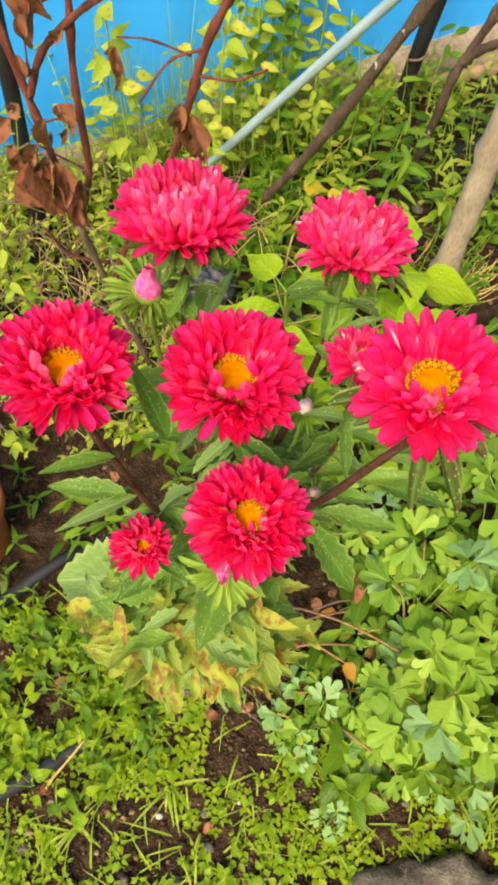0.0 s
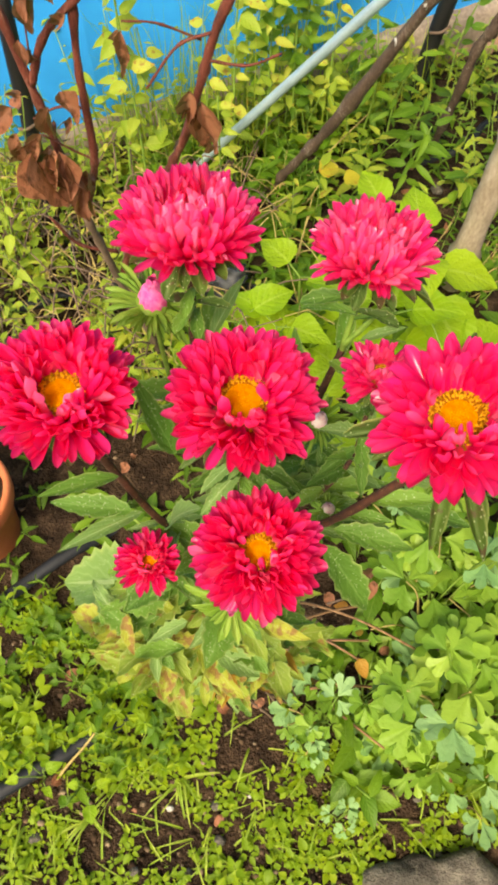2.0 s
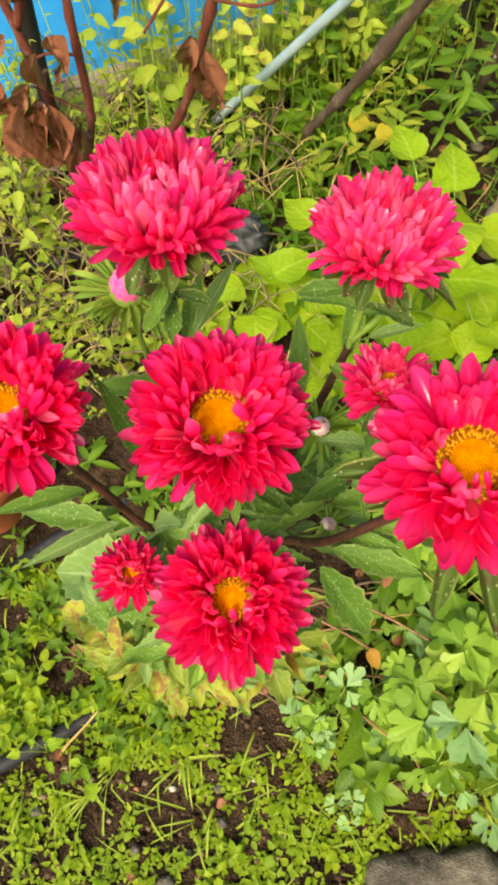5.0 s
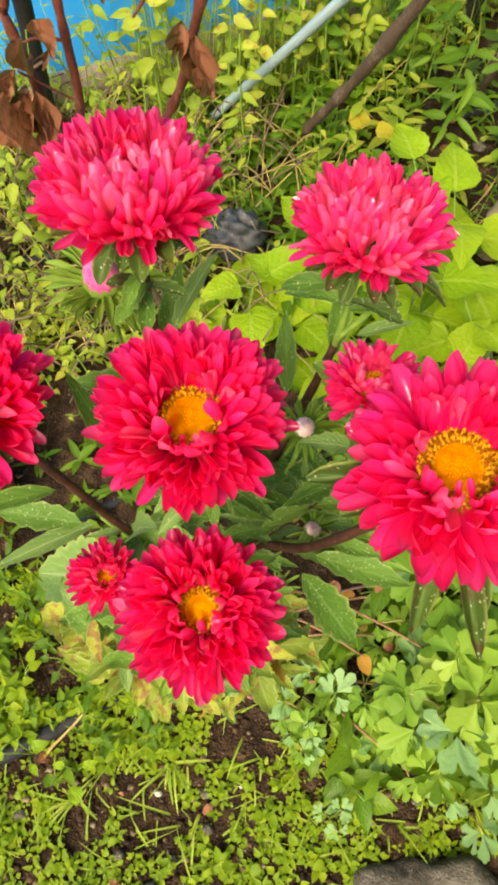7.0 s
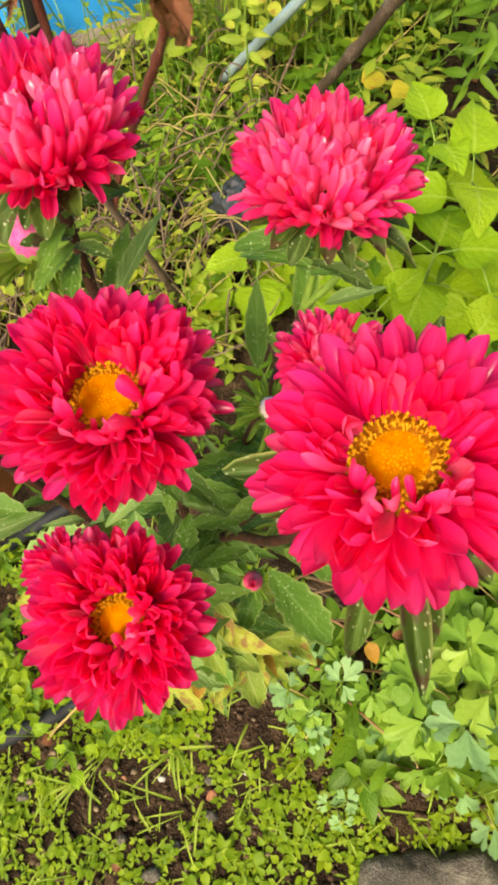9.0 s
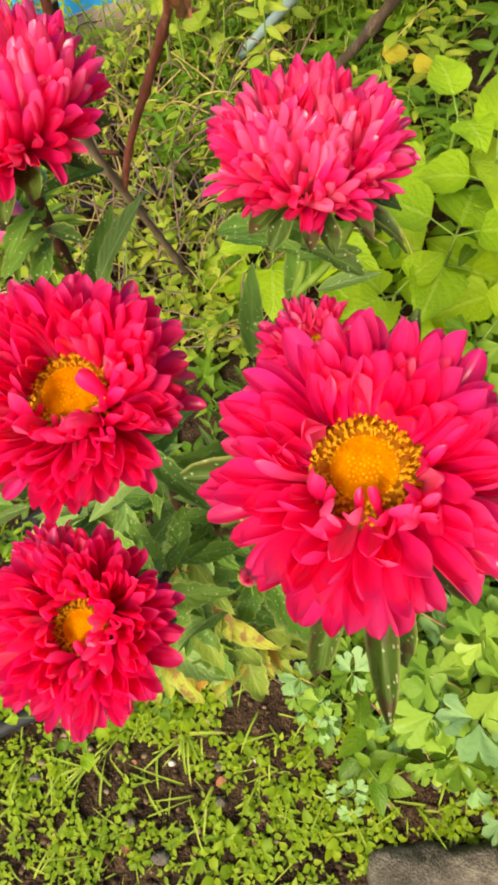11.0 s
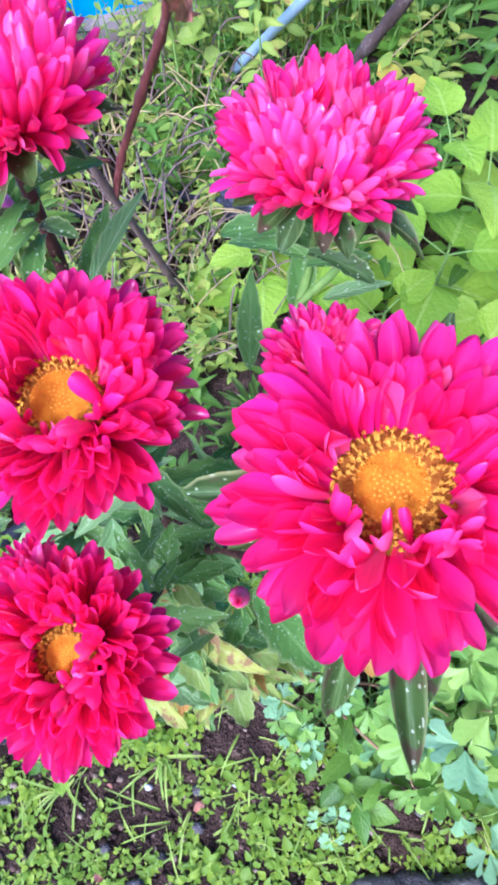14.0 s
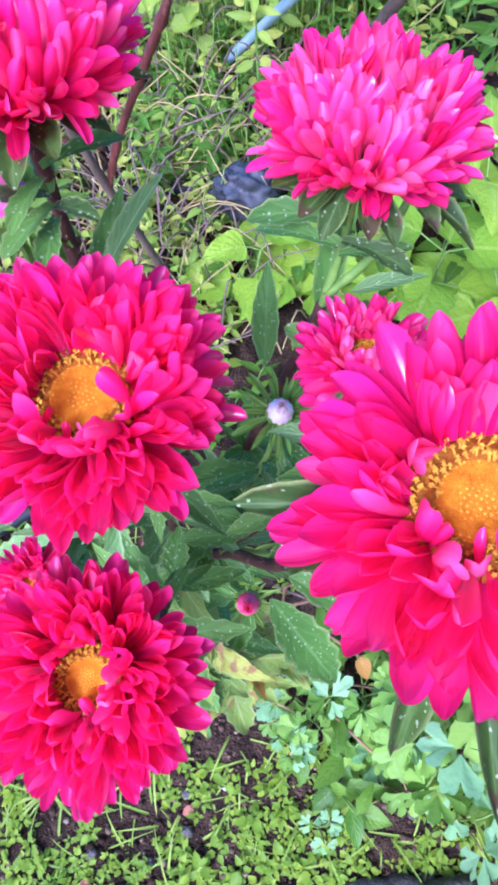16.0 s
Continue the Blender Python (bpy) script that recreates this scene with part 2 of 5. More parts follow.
GALV = rough_material("painted_steel", [(0.3, (0.27, 0.41, 0.46)), (0.7, (0.43, 0.57, 0.63))], 26, 0.4, 0.3, 0.001, metal=0.35)
BLACK = rough_material("black_plastic", [(0.3, (0.004, 0.0045, 0.005)), (0.7, (0.012, 0.013, 0.014))], 30, 0.6, 0.4, 0.001)
HOSE = rough_material("black_hose", [(0.3, (0.006, 0.008, 0.012)), (0.7, (0.024, 0.028, 0.036))], 40, 0.62, 0.5, 0.0010, spec=0.3)
BAG = rough_material("black_foil", [(0.3, (0.02, 0.023, 0.03)), (0.7, (0.06, 0.066, 0.08))], 50, 0.2, 0.8, 0.005, spec=0.7)
TERRACOTTA = rough_material("terracotta", [(0.3, (0.50, 0.12, 0.045)), (0.7, (0.64, 0.20, 0.08))], 24, 0.75, 0.4, 0.0015)
WHITE_BIT = rough_material("whitish_paint", [(0.3, (0.22, 0.22, 0.2)), (0.7, (0.62, 0.62, 0.58))], 160, 0.6, 0.3, 0.001)


# ---- mesh building ----
class Shape:
    """Vertices, faces and leaf coordinates gathered for one mesh."""

    def __init__(self):
        self.v, self.f, self.uv = [], [], []

    def grid(self, rows, uvs, closed=False):
        """Rows of points joined to a sheet; closed: each row is a ring."""
        base, n = len(self.v), len(rows[0])
        for row, uvrow in zip(rows, uvs):
            self.v.extend(row)
            self.uv.extend(uvrow)
        for i in range(len(rows) - 1):
            for j in range(n if closed else n - 1):
                k = (j + 1) % n
                self.f.append((base + i * n + j, base + i * n + k, base + (i + 1) * n + k, base + (i + 1) * n + j))
        return base

    def mesh(self, name, material, smooth=True):
        me = bpy.data.meshes.new(name)
        me.from_pydata([tuple(p) for p in self.v], [], self.f)
        layer = me.uv_layers.new(name="leaf")
        idx = np.empty(len(me.loops), dtype=np.int32)
        me.loops.foreach_get("vertex_index", idx)
        layer.data.foreach_set("uv", np.array(self.uv, dtype=np.float32)[idx].ravel())
        me.polygons.foreach_set("use_smooth", [smooth] * len(me.polygons))
        me.materials.append(material)
        me.update()
        return me


def part(name, shape, material, parent, label="", smooth=True, m=None):
    data = shape if isinstance(shape, bpy.types.Mesh) else shape.mesh(name, material, smooth)
    ob = new(name, data)
    ob.parent = parent
    if m is not None:
        ob.matrix_basis = m
    return tagged(ob, label)


def thing(name, label, category, at=(0, 0, 0), group="", kind=""):
    ob = new(name)
    ob.location = at
    ob.empty_display_size = 0.02
    return tagged(ob, label, category, group, kind)


def single(name, shape, material, label, category, group="", kind="", smooth=True):
    return tagged(new(name, shape.mesh(name, material, smooth)), label, category, group, kind)


def V(*a):
    return Vector(a if len(a) > 1 else a[0])


def lance(s):
    return max(0.04, math.sin(math.pi * s ** 0.8) ** 0.9)


def ovate(s):
    return max(0.03, math.sin(math.pi * min(1, s * 1.02) ** 0.62) ** 0.85)


def spoon(s):
    return max(0.06, (0.38 + 0.62 * min(1, s / 0.6)) * min(1.0, (max(0.0, 1.01 - s) / 0.3)) ** 0.55)


def petal_shape(s):
    """Narrow at the root, widest past the middle, closing to a rounded tip."""
    return max(0.07, (0.50 + 0.50 * min(1, s / 0.6) ** 0.8) * max(0.0, 1 - max(0.0, (s - 0.74) / 0.262) ** 2.2) ** 0.5)


def heart(s):
    return max(0.02, math.sin(math.pi * min(1, s * 1.01) ** 0.55) ** 0.8 * (1 - 0.3 * s * s))


def narrow(s):
    return max(0.03, min(1, s * 8 + 0.4) * (1 - s) ** 0.6)


def blade(sh, p, d, up, L, W, prof, n=6, cup=0.15, bend=0.0, wave=0.0, teeth=0.0, cols=2, twist=0.0, phase=0.0, stops=None):
    """One leaf or petal blade from p along d, upper face towards up, drooping by bend radians."""
    d = Vector(d).normalized()
    side = d.cross(Vector(up))
    side = side.normalized() if side.length > 1e-5 else d.orthogonal().normalized()
    nr = side.cross(d)
    p = Vector(p)
    rows, uvs = [], []
    stops = stops or [i / n for i in range(n + 1)]
    n = len(stops) - 1
    for i, s in enumerate(stops):
        a = bend * s
        dd = d * math.cos(a) - nr * math.sin(a)
        nn = nr * math.cos(a) + d * math.sin(a)
        if i:
            p = p + dd * (L * (s - stops[i - 1]))
        tw = twist * s
        sd = side * math.cos(tw) + nn * math.sin(tw)
        nn = nn * math.cos(tw) - side * math.sin(tw)
        w = W * 0.5 * prof(s) * (1 + teeth * (1 if i % 2 else -1) * (1 + 0.6 * math.sin(i * 2.7 + phase)) * (0.3 < i < n))
        row, uvrow = [], []
        for j in range(cols + 1):
            q = 2 * j / cols - 1
            row.append(p + sd * (q * w) + nn * (cup * w * q * q * 2 + wave * W * abs(q) * math.sin(s * 11 + q * 2 + phase)))
            uvrow.append((0.5 + 0.5 * q, s))
        rows.append(row)
        uvs.append(uvrow)
    sh.grid(rows, uvs)


def fan(sh, p, d, up, L, spread=0.95, lobes=3, cup=0.12, n=9):
    """A fan-shaped lobed leaflet, as columbine has."""
    d = Vector(d).normalized()
    side = d.cross(Vector(up)).normalized()
    nr = side.cross(d)
    rows, uvs = [], []
    for k in range(5):
        r = (0.03, 0.35, 0.62, 0.82, 1.0)[k]
        row, uvrow = [], []
        for j in range(n + 1):
            q = 2 * j / n - 1
            a = q * spread * (0.55 + 0.45 * r)
            u = (q + 1) * 0.5
            deep = 1 - abs(math.sin(u * math.pi * lobes)) ** 0.5 if 0.02 < u < 0.98 else 0.35
            fine = 1 - abs(math.sin(u * math.pi * lobes * 3)) ** 0.7
            edge = 1 - (0, 0, 0.11, 0.25, 0.38)[k] * deep - (0, 0, 0, 0.02, 0.08)[k] * fine
            rr = L * r * edge * (1 - 0.14 * q * q)
            lift = cup * L * (q * q * r - 0.6 * r * r) + 0.018 * L * r * math.cos(u * math.pi * 2 * lobes)
            row.append(Vector(p) + d * (rr * math.cos(a)) + side * (rr * math.sin(a)) + nr * (lift + 0.05 * L * r * math.sin(q * 5 + L * 900)))
            uvrow.append((0.5 + 0.5 * q, r))
        rows.append(row)
        uvs.append(uvrow)
    sh.grid(rows, uvs)


def smooth_path(points, steps=6):
    pts = [Vector(p) for p in points]
    pts = [pts[0] * 2 - pts[1]] + pts + [pts[-1] * 2 - pts[-2]]
    out = []
    for i in range(1, len(pts) - 2):
        a, b, c, e = pts[i - 1:i + 3]
        for k in range(steps):
            t = k / steps
            out.append(0.5 * (2 * b + (c - a) * t + (2 * a - 5 * b + 4 * c - e) * t * t + (3 * b - a - 3 * c + e) * t ** 3))
    out.append(pts[-2])
    return out


def tube(sh, points, r0, r1, sides=7, steps=6, rough=0.0, knots=0, seed=0):
    """A tapering round stem along a smoothed line, uneven by rough."""
    rng = random.Random(seed)
    path = smooth_path(points, steps)
    rows, uvs = [], []
    ref = None
    for i, p in enumerate(path):
        t = (path[min(i + 1, len(path) - 1)] - path[max(i - 1, 0)]).normalized()
        ref = t.orthogonal().normalized() if ref is None else (ref - t * ref.dot(t)).normalized()
        o = t.cross(ref)
        s = i / (len(path) - 1)
        r = (r0 + (r1 - r0) * s) * (1 + (rng.random() - 0.5) * 2 * rough + (0.28 if knots and i % knots == 0 and 0 < i else 0))
        rows.append([p + (ref * math.cos(a) + o * math.sin(a)) * r * (1 + (rng.random() - 0.5) * rough)
                     for a in (2 * math.pi * k / sides for k in range(sides))])
        uvs.append([(k / sides, s) for k in range(sides)])
    b = sh.grid(rows, uvs, closed=True)
    n = len(rows)
    sh.f.append(tuple(b + k for k in reversed(range(sides))))
    sh.f.append(tuple(b + (n - 1) * sides + k for k in range(sides)))


def lump(sh, centre, size, seed=0, rough=0.2, rings=8, sides=12, freq=2.0):
    """A rounded uneven lump."""
    rows, uvs = [], []
    for i in range(rings + 1):
        a = math.pi * i / rings
        row, uvrow = [], []
        for k in range(sides):
            b = 2 * math.pi * k / sides
            u = Vector((math.sin(a) * math.cos(b), math.sin(a) * math.sin(b), math.cos(a)))
            r = 1 + rough * noise.noise(u * freq + Vector((seed * 7.3, seed * 1.7, 0)))
            row.append(Vector(centre) + Vector((u.x * size[0], u.y * size[1], u.z * size[2])) * r)
            uvrow.append((k / sides, i / rings))
        rows.append(row)
        uvs.append(uvrow)
    sh.grid(rows, uvs, closed=True)


def lathe(sh, centre, profile, sides=32):
    """A turned shape; an end of small radius is closed."""
    ring = [2 * math.pi * k / sides for k in range(sides)]
    rows = [[Vector(centre) + Vector((r * math.cos(a), r * math.sin(a), z)) for a in ring] for r, z in profile]
    b = sh.grid(rows, [[(k / sides, i / len(profile)) for k in range(sides)] for i in range(len(profile))], closed=True)
    sh.f.append(tuple(b + (len(rows) - 1) * sides + k for k in range(sides)))


def box(sh, o, ax, ay, az):
    """A box from corner o along three edge vectors."""
    o, ax, ay, az = V(o), V(ax), V(ay), V(az)
    b = len(sh.v)
    for k in range(8):
        sh.v.append(o + ax * (k & 1) + ay * (k >> 1 & 1) + az * (k >> 2 & 1))
        sh.uv.append((k & 1, k >> 2 & 1))
    for q in ((0, 2, 3, 1), (4, 5, 7, 6), (0, 1, 5, 4), (2, 6, 7, 3), (0, 4, 6, 2), (1, 3, 7, 5)):
        sh.f.append(tuple(b + i for i in q))


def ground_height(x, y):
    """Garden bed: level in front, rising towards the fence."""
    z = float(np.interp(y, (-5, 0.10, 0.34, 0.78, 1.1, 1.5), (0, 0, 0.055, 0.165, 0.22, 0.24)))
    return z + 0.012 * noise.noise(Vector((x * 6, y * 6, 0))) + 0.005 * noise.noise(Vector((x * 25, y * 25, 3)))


# ---- ground ----
def build_ground():
    near = np.concatenate([[-400, -60, -12, -4, -2, -1.2], np.linspace(-0.8, 1.0, 150), [1.3, 2, 4, 12, 60, 400]])
    deep = np.concatenate([[-400, -60, -12, -4, -1.5, -0.7], np.linspace(-0.4, 1.5, 160), [2, 4, 12, 60, 400]])
    sh = Shape()
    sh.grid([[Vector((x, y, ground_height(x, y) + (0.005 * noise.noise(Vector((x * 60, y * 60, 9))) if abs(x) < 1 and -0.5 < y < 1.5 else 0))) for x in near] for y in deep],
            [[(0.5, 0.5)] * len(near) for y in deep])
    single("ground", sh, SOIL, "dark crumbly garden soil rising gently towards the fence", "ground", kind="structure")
    rng = random.Random(4)
    sh = Shape()
    for _ in range(9000):
        x, y = rng.uniform(-0.34, 0.40), rng.uniform(-0.02, 0.34) if rng.random() < 0.8 else rng.uniform(0.34, 0.9)
        r = rng.uniform(0.0008, 0.0022) if rng.random() < 0.85 else rng.uniform(0.002, 0.005)
        lump(sh, (x, y, ground_height(x, y) + r * 0.4), (r, r * rng.uniform(0.7, 1.2), r * 0.7), rng.random() * 50, 0.5, 3, 5)
    single("soil_crumbs", sh, CRUMB, "brown soil crumbs and grit lying on the bed", "soil", kind="stuff")


build_ground()

# ---- fence, kerb, posts ----
FENCE_A, FENCE_D = V(-0.209, 1.045, 0), V(0.934, 0.357, 0)      # a point on the fence line, its direction
FENCE_N = V(-0.357, 0.934, 0)


def build_fence():
    fence = thing("fence", "bright blue sheet metal fence above a low concrete kerb", "fence", (0, 0, 0), kind="structure")
    for k in range(-3, 7):
        sh = Shape()
        rows, uvs = [], []
        for zz in (0.0, 0.4, 0.9, 1.5):
            row = []
            for j in range(13):
                s = k * 0.30 + j * 0.0251
                rib = 0.006 * max(0.0, 1 - abs(j - 6) / 1.2) + 0.003 * (j in (0, 12))
                row.append(FENCE_A + FENCE_D * s + FENCE_N * (0.016 - rib) + V(0, 0, 0.243 + 0.082 * s + zz))
            rows.append(row)
            uvs.append([(j / 12, zz) for j in range(13)])
        sh.grid(rows, uvs)
        part("panel", sh, BLUE, fence)
    kerb = thing("kerb", "weathered concrete kerb with a reddish broken edge under the fence", "kerb", kind="structure")
    for k in range(-2, 5):
        sh = Shape()
        rng = random.Random(k + 20)
        rows, uvs = [], []
        for off, zz in ((-0.014, -0.12), (-0.012, -0.03), (-0.008, -0.012), (0.0, -0.004), (0.006, 0.0), (0.09, 0.002), (0.09, -0.12)):
            row = []
            for j in range(15):
                s = k * 0.42 + j * 0.42 / 14
                w = V(noise.noise(V(s * 19, zz * 60, off * 50)), noise.noise(V(s * 23, zz * 50, 7)), noise.noise(V(s * 17, 3, zz * 60))) * 0.005
                row.append(FENCE_A + FENCE_D * s + FENCE_N * off + V(0, 0, 0.247 + 0.082 * s + zz) + w)
            rows.append(row)
            uvs.append([(j / 14, zz) for j in range(15)])
        sh.grid(rows, uvs)
        part("block", sh, CONCRETE, kerb)
    for k in range(1, 4):
        sh = Shape()
        for j in range(5):
            s = 0.42 + k * 0.14 + j * 0.028
            lump(sh, FENCE_A + FENCE_D * s - FENCE_N * 0.016 + V(0, 0, 0.226 + 0.02 * s), (0.019, 0.012, 0.012), k * 9 + j, 0.6, 5, 8)
        part("rubble", sh, BRICKISH, kerb, "reddish broken brick edge")


build_fence()


def build_post(base, top, r, label):
    p = thing("fence_post", label, "post", base, group="black posts")
    sh = Shape()
    axis = (V(top) - V(base))
    tube(sh, [V(0, 0, -0.03), axis * 0.5, axis * 1.35], r, r, 12, 4, 0.02)
    part("pole", sh, BLACK, p)
    sh = Shape()
    q = axis * 0.62
    tube(sh, [q + V(-r * 1.2, -r * 0.8, -0.004), q + V(0, -r * 1.5, 0), q + V(r * 1.2, -r * 0.8, 0.004)], 0.0022, 0.0022, 5, 4)
    part("tie_wire", sh, GREY_TWIG, p, "twisted grey tie wire")


build_post((-0.285, 0.905, 0.18), (-0.262, 0.9, 0.441), 0.0105, "black plastic-coated post standing before the blue fence")
build_post((0.263, 1.142, 0.20), (0.301, 1.12, 0.43), 0.0120, "black leaning post beside a propped branch at the fence")

# ---- pipe, poles, trunk ----
sh = Shape()
pipe_a, pipe_b = V(-0.09, 0.975, 0.2), V(0.19, 0.82, 0.561)
tube(sh, [pipe_a - (pipe_b - pipe_a) * 0.06, pipe_a, pipe_b, pipe_b + (pipe_b - pipe_a) * 0.6], 0.0060, 0.0060, 14, 6)
single("steel_pipe", sh, GALV, "pale blue-grey steel pipe leaning from the weedy bed", "pipe")


def build_branch(name, points, r0, r1, mat, label, category, seed, bits=0, fork=None, knots=7, rough=0.20):
    t = thing(name, label, category, points[0])
    o = V(points[0])
    sh = Shape()
    tube(sh, [V(p) - o for p in points], r0, r1, 11, 9, rough, knots, seed)
    stem = part("stem", sh, mat, t)
    if fork:
        sh = Shape()
        tube(sh, [V(p) - o for p in fork], r1 * 1.05, r1 * 0.8, 9, 8, rough, knots, seed + 1)
        part("side_branch", sh, mat, t)
    rng = random.Random(seed)
    path = smooth_path([V(p) - o for p in points], 9)
    for k in range(bits):
        sh = Shape()
        c = path[rng.randrange(len(path) // 3, len(path) - 4)]
        lump(sh, c + V(rng.uniform(-1, 1) * r0 * 0.5, -r0 * 0.70, r0 * 0.50), (rng.uniform(0.002, 0.004), 0.002, rng.uniform(0.002, 0.005)), k, 0.9, 7, 9)
        part("lichen_patch", sh, WHITE_BIT, t, "whitish lichen patch")


build_branch("propped_branch", [(0.03, 0.957, 0.175), (0.036, 0.95, 0.195), (0.085, 0.893, 0.295), (0.13, 0.84, 0.396), (0.208, 0.75, 0.591), (0.28, 0.67, 0.76)], 0.0060, 0.0070, BARK, "knotty brown branch propped across the bed, patched with lichen", "branch", 5, bits=5)
build_branch("bare_branch", [(0.283, 1.036, 0.19), (0.292, 1.03, 0.215), (0.297, 0.98, 0.33), (0.309, 0.96, 0.417), (0.36, 0.94, 0.46), (0.47, 0.9, 0.54)], 0.0058, 0.0068, BARK, "dark brown forked branch rising from the bed", "branch", 8, bits=3,
             fork=[(0.309, 0.96, 0.415), (0.34, 0.955, 0.49), (0.40, 0.94, 0.60)])
build_branch("tree_trunk", [(0.302, 0.795, 0.11), (0.306, 0.795, 0.18), (0.312, 0.795, 0.28), (0.321, 0.79, 0.42), (0.331, 0.78, 0.60), (0.342, 0.77, 0.85)], 0.0185, 0.0150, TRUNK_BARK, "pale grey-brown young tree trunk with knots", "tree", 11, bits=0, knots=13, rough=0.07)

# ---- hoses, pot, stone, black bag ----
def build_hose(points, r, label):
    sh = Shape()
    tube(sh, [(x, y, ground_height(x, y) + r * 0.8 + lift) for x, y, lift in points], r, r, 12, 10)
    single("hose", sh, HOSE, label, "hose", group="irrigation hoses")


build_hose([(-0.46, 0.20, 0), (-0.34, 0.30, 0), (-0.27, 0.356, 0.004), (-0.197, 0.411, 0.004), (-0.165, 0.435, -0.010), (-0.11, 0.475, -0.022)], 0.0080, "dusty black irrigation hose lying on bare soil by the pot")
build_hose([(-0.40, 0.07, 0), (-0.30, 0.12, 0), (-0.232, 0.159, 0.004), (-0.16, 0.200, 0.003), (-0.14, 0.212, -0.002), (-0.11, 0.228, -0.009), (-0.07, 0.255, -0.020)], 0.0088, "dusty black irrigation hose running under the aster's weeds")
build_hose([(-0.40, 0.72, 0), (-0.22, 0.768, 0.002), (-0.16, 0.785, 0.002), (-0.05, 0.80, 0), (0.10, 0.75, 0), (0.22, 0.66, -0.006), (0.30, 0.684, -0.005), (0.40, 0.74, -0.006)], 0.008, "thin black irrigation hose half hidden among weeds")
build_hose([(0.26, 1.0, -0.006), (0.30, 1.015, -0.004), (0.343, 1.033, -0.003), (0.39, 1.09, -0.003), (0.5, 1.16, -0.006)], 0.006, "thin black hose on bare ground behind the trunk")

POT = V(-0.312, 0.435, 0.075)
pot = thing("plant_pot", "round terracotta-coloured pot filled with dark soil", "pot", POT)
sh = Shape()
lathe(sh, (0, 0, 0), [(0.002, 0.0), (0.040, 0.0), (0.043, 0.004), (0.054, 0.088), (0.060, 0.089), (0.062, 0.092), (0.064, 0.112), (0.062, 0.116), (0.057, 0.116), (0.055, 0.112), (0.052, 0.09)])
part("body", sh, TERRACOTTA, pot)
sh = Shape()
lathe(sh, (0, 0, 0), [(0.0535, 0.098), (0.035, 0.101), (0.015, 0.099), (0.001, 0.102)], 20)
part("potting_soil", sh, SOIL, pot, "dark potting soil")

sh = Shape()
rows = []
for i in range(13):
    row = []
    for k in range(36):
        a = 2 * math.pi * k / 36
        u = V(math.cos(a), math.sin(a), 0)
        edge = 0.072 * (1 + 0.34 * noise.noise(u * 1.9 + V(3, 1, 0)) + 0.12 * noise.noise(u * 5))
        r = (0.001, 0.2, 0.4, 0.55, 0.68, 0.78, 0.86, 0.92, 0.965, 0.99, 1.0, 1.01, 1.01)[i]
        z = (0.030, 0.030, 0.029, 0.028, 0.027, 0.026, 0.024, 0.022, 0.018, 0.012, 0.0, -0.02, -0.04)[i]
        q = V(u.x * edge * r * 1.5, u.y * edge * r, 0)
        crack = 0.010 * max(0.0, 1 - abs(q.x * 0.8 + q.y * 0.5 + 0.015 + 0.01 * noise.noise(q * 40)) / 0.005)
        row.append(q + V(0, 0, z - crack + 0.016 * noise.noise(q * 20) + 0.008 * noise.noise(q * 48)))
    rows.append(row)
sh.grid(rows, [[(0.5, 0.5)] * 36 for _ in rows], closed=True)
stone = single("stone_slab", sh, STONE, "flat cracked grey stone set at the bed's edge", "stone")
stone.location = (0.252, 0.026, -0.008)

sh = Shape()
lump(sh, (-0.022, 0.765, 0.205), (0.036, 0.028, 0.032), 3, 0.35, 30, 44, 3.4)
single("plastic_bag", sh, BAG, "crumpled shiny black plastic bag among the weeds", "bag")

rng = random.Random(31)
for k in range(16):
    x, y = rng.uniform(-0.1, 0.36), rng.uniform(0.04, 0.34)
    if k > 10:
        x, y = rng.uniform(0.28, 0.42), rng.uniform(0.85, 1.1)
    r = rng.uniform(0.004, 0.010)
    sh = Shape()
    lump(sh, (0, 0, r * 0.3), (r, r * rng.uniform(0.6, 1), r * 0.7), k, 0.5, 6, 9)
    s = single("pebble", sh, STONE, "small rounded grey pebble on the soil", "pebble", group="pebbles on the bed")
    s.location = (x, y, ground_height(x, y))


# ---- the aster ----
def petal_mesh(kind, seed, mat):
    """A petal of unit length along x, upper face up: a shallow boat with its tip turned in. Kinds: outer, middle, inner."""
    rng = random.Random(seed)
    sh = Shape()
    w, cup, bend = {"outer": (0.245, 0.50, rng.uniform(-0.65, 0.30)), "middle": (0.24, 0.62, rng.uniform(-1.05, -0.05)), "inner": (0.25, 0.75, rng.uniform(-1.3, -0.2))}[kind]
    blade(sh, (0, 0, 0), (1, 0, 0), (0, 0, 1), 1.0, w * rng.uniform(0.82, 1.15), petal_shape, 8, cup, bend, rng.uniform(0.0, 0.05), 0, 6, rng.uniform(-0.4, 0.4), rng.random() * 6, (0, 0.2, 0.4, 0.55, 0.68, 0.79, 0.87, 0.93, 0.97, 1.0))
    curl, groove = rng.uniform(-0.02, 0.11), rng.uniform(0.004, 0.011)
    for p, (u, v) in zip(sh.v, sh.uv):
        p.z += curl * max(0.0, (v - 0.74) / 0.26) ** 2 + groove * math.cos((u - 0.5) * 15.7) * min(1.0, v * 2)
    return sh.mesh("petal", mat)


PETALS = {k: [petal_mesh(k, 10 * i + j, PETAL) for j in range(9)] for i, k in enumerate(("outer", "middle", "inner"))}
LIGHT_PETALS = {k: [petal_mesh(k, 10 * i + j, PETAL_LIGHT) for j in range(9)] for i, k in enumerate(("outer", "middle", "inner"))}


